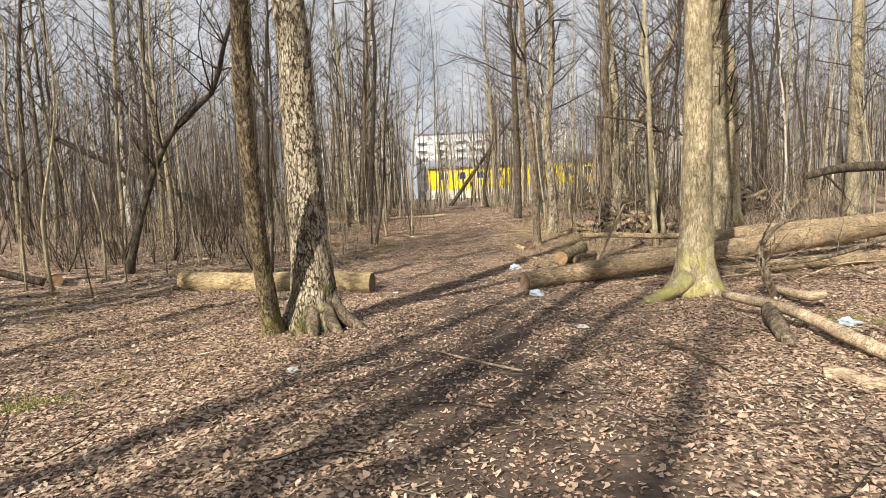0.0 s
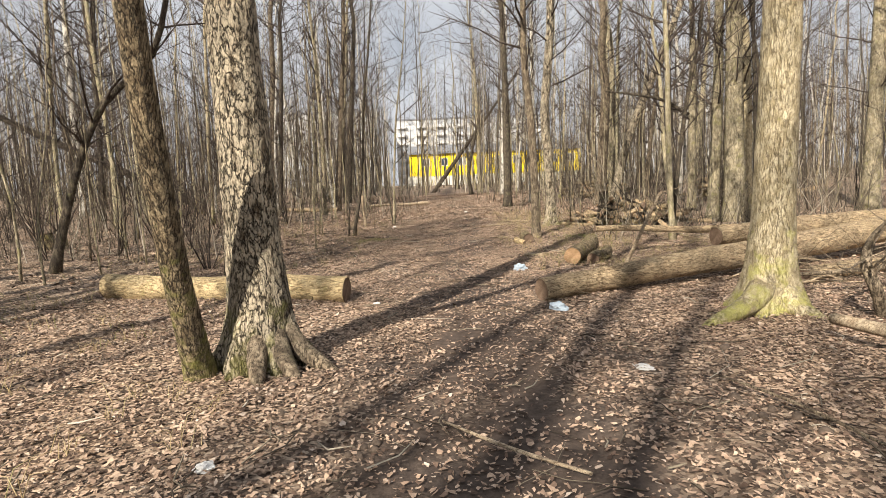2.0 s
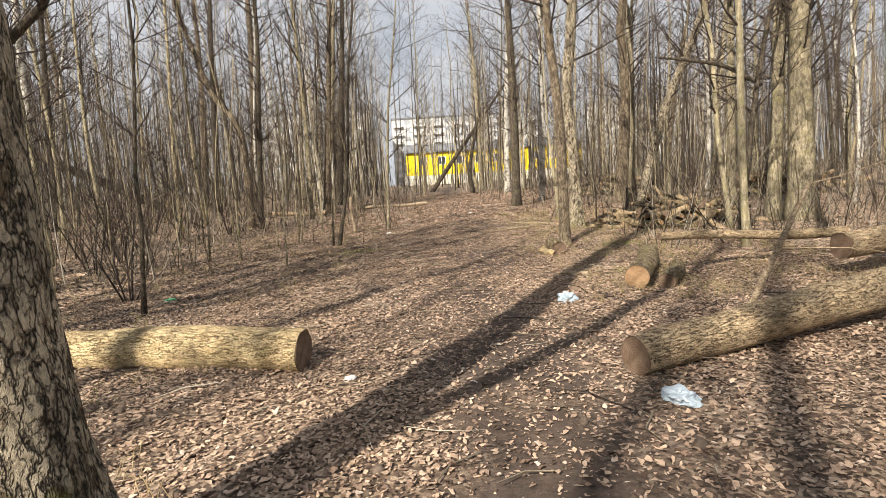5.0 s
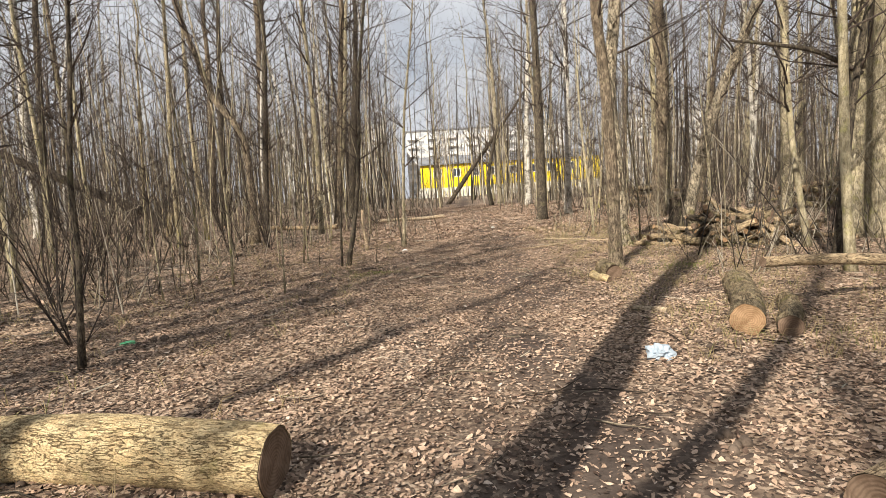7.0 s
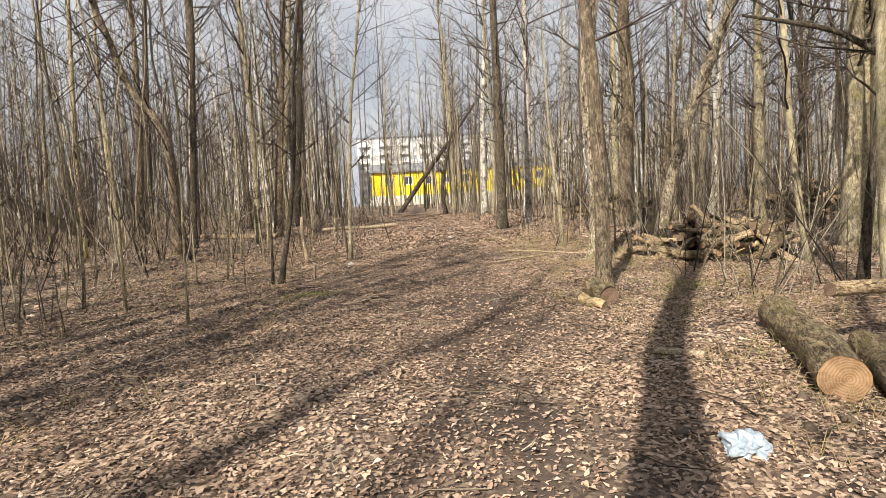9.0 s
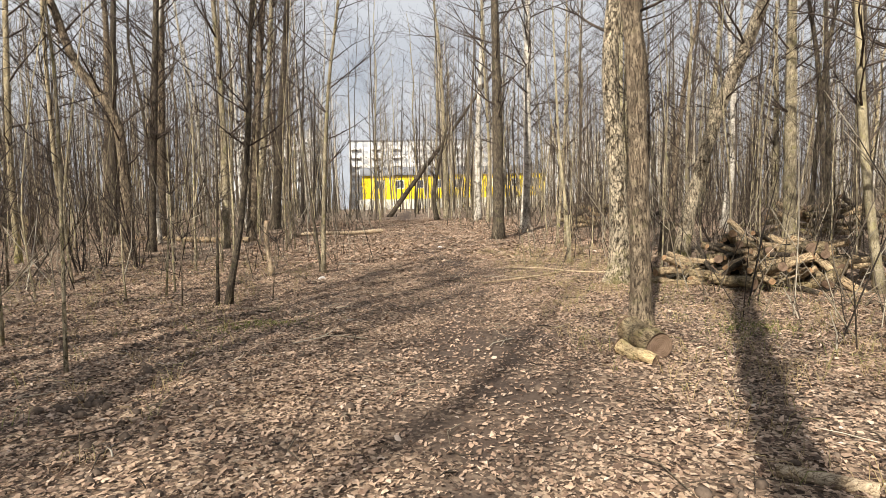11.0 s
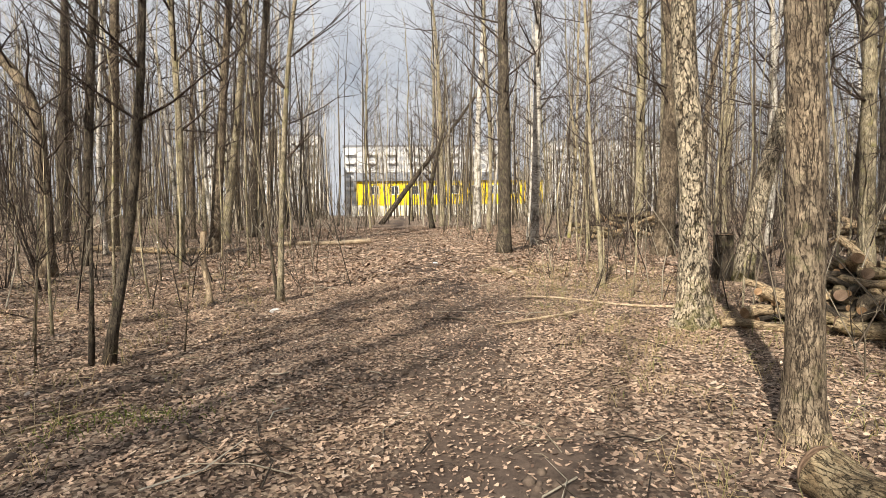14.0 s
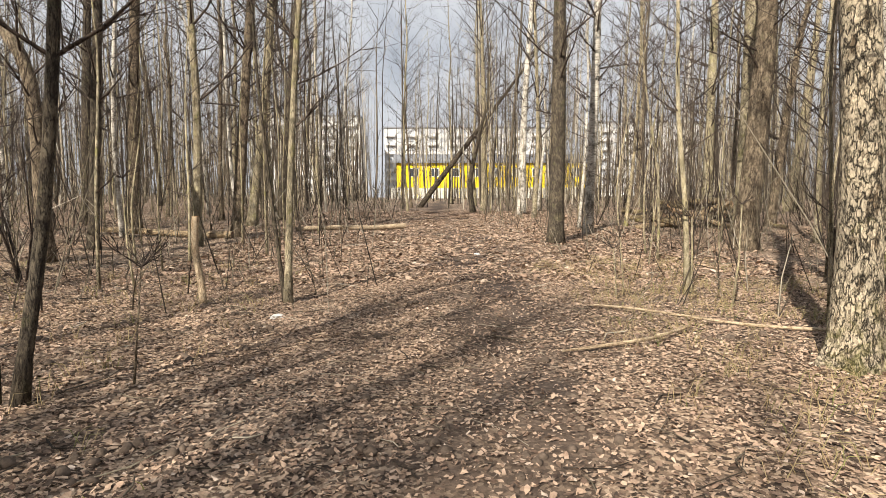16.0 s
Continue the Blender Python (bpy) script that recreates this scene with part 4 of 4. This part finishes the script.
bough([(-9.6, 10.4, gz(-9.6, 10.4) + 0.9), (-9.0, 10.9, gz(-9, 10.9) + 0.4), (-8.3, 11.3, gz(-8.3, 11.3) + 0.1)], [0.05, 0.07, 0.09], BARK["dark"], "dark curved dead limb lying against a log", seed=13)
bough([(1.75, 20.2, 0.16), (2.6, 20.4, 0.2), (3.3, 20.9, 0.2)], [0.012, 0.02, 0.015], DRY, "thin dry branch on the leaves", twigs=4, seed=14)
bough([(-2.5, 17.3, 0.05), (-1.9, 17.9, 0.1), (-1.2, 18.3, 0.06)], [0.006, 0.01, 0.006], DRY, "pale thin curved twig in the leaves", twigs=3, seed=15, sides=5)
# arching bough of the crooked tree
bough([(6.55, 15.6, 3.05), (5.9, 15.7, 3.45), (5.2, 15.75, 3.62), (4.5, 15.7, 3.7)], [0.045, 0.038, 0.03, 0.015], BARK["dark"], "dark arching bough of a crooked tree", name="tree_bough", twigs=10, seed=11)


# ---- litter dropped by walkers ----
def film_material(name, colour):
    m, n, l, b = material(name, 0.35)
    b.inputs["Base Color"].default_value = (*colour, 1)
    b.inputs["Transmission Weight"].default_value = 0.25
    b.inputs["Specular IOR Level"].default_value = 0.5
    bumped(n, l, b, noise_node(n, l, coords(n, l, (1, 1, 1)), 40, 5, 0.6), 0.6, 0.01)
    return m


BAG = film_material("crumpled_plastic_film", (0.42, 0.5, 0.58))
PAPER = film_material("white_tissue", (0.78, 0.77, 0.75))
GREEN = film_material("green_plastic", (0.1, 0.45, 0.22))


def crumple(name, x, y, size, flat, mat, label, seed):
    bm = bmesh.new()
    bmesh.ops.create_icosphere(bm, subdivisions=4, radius=1)
    for v in bm.verts:
        n1 = noise.noise(v.co * 1.7 + Vector((seed, 0, 0)))
        n2 = abs(noise.noise(v.co * 4.5 + Vector((0, seed, 0))))
        f = 1 + 0.45 * n1 - 0.4 * n2
        v.co = Vector((v.co.x * size * f, v.co.y * size * 0.75 * f, max(-0.2, v.co.z) * size * flat * f))
    ob = part(name, bm, mat)
    ob.location = (x, y, gz(x, y) + 0.2 * size * flat + 0.004)
    ob.rotation_euler = (0, 0, seed)
    return tagged(ob, label, "litter")


crumple("plastic_bag", 1.5, 11.42, 0.15, 0.6, BAG, "crumpled pale blue plastic bag on leaves", 1.3)
crumple("plastic_bag", 1.4, 8.35, 0.13, 0.55, BAG, "crumpled clear plastic bag beside a log", 2.1)
crumple("plastic_bag", 4.15, 5.55, 0.12, 0.5, BAG, "crumpled plastic bag under branches", 2.9)
crumple("tissue", -1.42, 4.87, 0.06, 0.6, PAPER, "white crumpled tissue on leaves", 3.3)
crumple("tissue", -0.85, 9.3, 0.06, 0.4, PAPER, "white scrap of paper near a log end", 4.1)
crumple("tissue", 1.56, 6.2, 0.09, 0.15, PAPER, "flat white scrap on the path", 5.1)
crumple("plastic_scrap", -3.95, 13.1, 0.1, 0.25, GREEN, "green plastic scrap in leaves", 6.1)
crumple("tissue", -1.2, 21.9, 0.08, 0.5, PAPER, "white scrap at the foot of saplings", 7.1)
crumple("tissue", 1.85, 27.5, 0.09, 0.4, PAPER, "white scrap on the path", 8.1)


# ---- leaf litter, sticks and dry grass ----
def litter(name, count, x0, x1, y0, y1, size, mat, label, seed, keep):
    r = np.random.default_rng(seed)
    x, y = r.uniform(x0, x1, count), y0 + (y1 - y0) * r.random(count) ** 1.1
    ok = keep(x, y, r)
    x, y = x[ok], y[ok]
    n = len(x)
    ln, wd = size[0] + (size[1] - size[0]) * r.random(n) ** 1.4, r.uniform(0.45, 1.0, n)
    t, p, q = r.uniform(0, math.tau, n), r.normal(0, 0.24, n), r.normal(0, 0.24, n)
    curl = r.normal(0.0, 0.22, n)
    base = np.array([(-0.5, 0, 0), (-0.12, -0.42, 1), (0.3, -0.3, 1), (0.55, 0, 0.3), (0.25, 0.36, 1), (-0.18, 0.4, 1)])
    bx = (base[:, 0][None] + r.normal(0, 0.16, (n, 6))) * ln[:, None]
    by = (base[:, 1][None] + r.normal(0, 0.16, (n, 6))) * (ln * wd)[:, None]
    bz = (base[:, 2][None] + r.normal(0, 0.6, (n, 6))) * (curl * ln * 0.5)[:, None] + bx * p[:, None] + by * q[:, None]
    c, s = np.cos(t)[:, None], np.sin(t)[:, None]
    X, Y = x[:, None] + bx * c - by * s, y[:, None] + bx * s + by * c
    Z = land(x, y)[:, None] + np.maximum(bz, -0.012) + r.uniform(0.004, 0.024, n)[:, None]
    verts = np.stack([X, Y, Z], -1).reshape(-1, 3)
    o = (np.arange(n) * 6)[:, None]
    faces = np.concatenate([o + np.array([[0, 1, 2, 3]]), o + np.array([[0, 3, 4, 5]])], 0)
    m = bpy.data.meshes.new(name)
    m.vertices.add(len(verts))
    m.vertices.foreach_set("co", verts.ravel().astype(np.float32))
    m.loops.add(faces.size)
    m.loops.foreach_set("vertex_index", faces.ravel().astype(np.int32))
    m.polygons.add(len(faces))
    m.polygons.foreach_set("loop_start", (np.arange(len(faces)) * 4).astype(np.int32))
    m.update(calc_edges=True)
    m.materials.append(mat)
    return tagged(new(name, m), label, "leaves", kind="stuff")


def soil_clods(count, seed):
    """Crumbled lumps of dark earth turned up through the leaves."""
    r, s = random.Random(seed), Strip()
    for k in range(count):
        cx, cy = (r.uniform(-8, -1.2), r.uniform(12, 26)) if k % 3 else (r.uniform(-5, 6), r.uniform(3, 24))
        for j in range(r.randint(2, 7)):
            x, y, w = cx + r.gauss(0, 0.12), cy + r.gauss(0, 0.12), r.uniform(0.012, 0.045)
            z = gz(x, y) - w * 0.3
            s.tube([(x, y, z), (x + r.uniform(-0.3, 0.3) * w, y, z + w * 0.7), (x, y, z + w * 1.3)], [w, w * r.uniform(0.8, 1.15), w * 0.4], 6, shape=lambda i, j, a, p: 1 + 0.4 * noise.noise((p.x * 40, p.y * 40 + j, p.z * 40)))
    return tagged(part("soil_clods", s, plain("dark_crumbled_earth", (0.11, 0.083, 0.064), 0.95, 0.4, 30)), "dark crumbled clods of earth among the leaves", "soil", kind="stuff")


soil_clods(420, 24)


def sparse_on_path(x, y, r):
    drift = np.sin(1.7 * x + 2.3 * y) * np.sin(2.9 * x - 1.3 * y + 1) + 0.7 * np.sin(5.3 * x + 3.1 * y) * np.sin(4.1 * y - 3.7 * x)
    return r.random(len(x)) > 0.5 * trodden_shaded(x, y) + np.clip(0.22 * drift + 0.08, 0, 0.5)


def beyond(x, y, r):
    return sparse_on_path(x, y, r) & ((x < -5.4) | (x > 6.4) | (y > 25.5))


litter("fallen_leaves", 430000, -5.5, 6.5, 1.2, 25.6, (0.014, 0.048), LEAF, "brown and tan dead leaves covering the ground", 1, sparse_on_path)
litter("fallen_leaves", 80000, -16, 16, 5, 48, (0.04, 0.1), LEAF, "brown dead leaves covering the wood's floor", 2, beyond)


def along_path(x, y, r):
    return (np.abs(x - path_x(y)) < 6) & (r.random(len(x)) > 0.45 * trodden_shaded(x, y))


litter("fallen_leaves", 60000, -6, 9, 24, 46, (0.05, 0.11), LEAF, "brown dead leaves along the far path", 3, along_path)


def sticks(count, seed):
    r, s = random.Random(seed), Strip()
    for k in range(count):
        y = 1.5 + 40 * r.random() ** 1.3
        x = r.uniform(-11, 11)
        a, n = r.uniform(0, math.tau), 0.06 + 0.7 * r.random() ** 2
        z = gz(x, y) + 0.02
        p = Vector((x, y, z))
        q = p + Vector((math.cos(a) * n * 0.5, math.sin(a) * n * 0.5, r.uniform(0, 0.03)))
        e = p + Vector((math.cos(a + 0.3) * n, math.sin(a + 0.3) * n, r.uniform(0, 0.05)))
        w = r.uniform(0.002, 0.007)
        s.tube([p, q, e], [w, w, w * 0.5], 3, cap=False)
    return tagged(part("twig_litter", s, STEMS), "small dry twigs strewn over the leaves", "twigs", kind="stuff")


sticks(4200, 21)


def dry_grass(count, seed):
    r, s = random.Random(seed), Strip()
    for k in range(count):
        cx, cy = (r.uniform(1.8, 6.5), r.uniform(11, 26)) if k % 3 else (r.uniform(-7, -1.5), r.uniform(4, 26))
        if abs(cx - float(path_x(cy))) < 0.9:
            continue
        for j in range(7):
            x, y = cx + r.gauss(0, 0.07), cy + r.gauss(0, 0.07)
            z, h, a = gz(x, y), r.uniform(0.06, 0.22), r.uniform(0, math.tau)
            s.tube([(x, y, z), (x + math.cos(a) * h * 0.3, y + math.sin(a) * h * 0.3, z + h * 0.7), (x + math.cos(a) * h * 0.9, y + math.sin(a) * h * 0.9, z + h * 0.8)], [0.003, 0.002, 0.0008], 3, cap=False)
    return tagged(part("dry_grass", s, STRAW), "sparse dry straw-coloured grass tufts", "grass", kind="stuff")


dry_grass(900, 22)


def green_tufts(centres, count, seed):
    """Low fresh grass and moss in small patches."""
    r, s = random.Random(seed), Strip()
    for cx, cy, wide in centres:
        for k in range(count):
            x, y = cx + r.gauss(0, wide), cy + r.gauss(0, wide * 0.6)
            z, h, a = gz(x, y), r.uniform(0.02, 0.07), r.uniform(0, math.tau)
            s.tube([(x, y, z), (x + math.cos(a) * h * 0.3, y + math.sin(a) * h * 0.3, z + h * 0.7), (x + math.cos(a) * h * 0.9, y + math.sin(a) * h * 0.9, z + h * 0.85)], [0.0035, 0.0028, 0.001], 3, cap=False)
    return tagged(part("green_grass", s, FRESH), "short fresh green grass and moss between leaves", "grass", kind="stuff")


FRESH = island_material("fresh_grass", [(0.0, (0.09, 0.12, 0.03)), (0.6, (0.17, 0.2, 0.05)), (1.0, (0.32, 0.3, 0.1))])
green_tufts([(-3.44, 4.35, 0.22), (4.31, 5.69, 0.30), (3.96, 16.14, 0.28), (-1.53, 17.67, 0.30)], 260, 23)
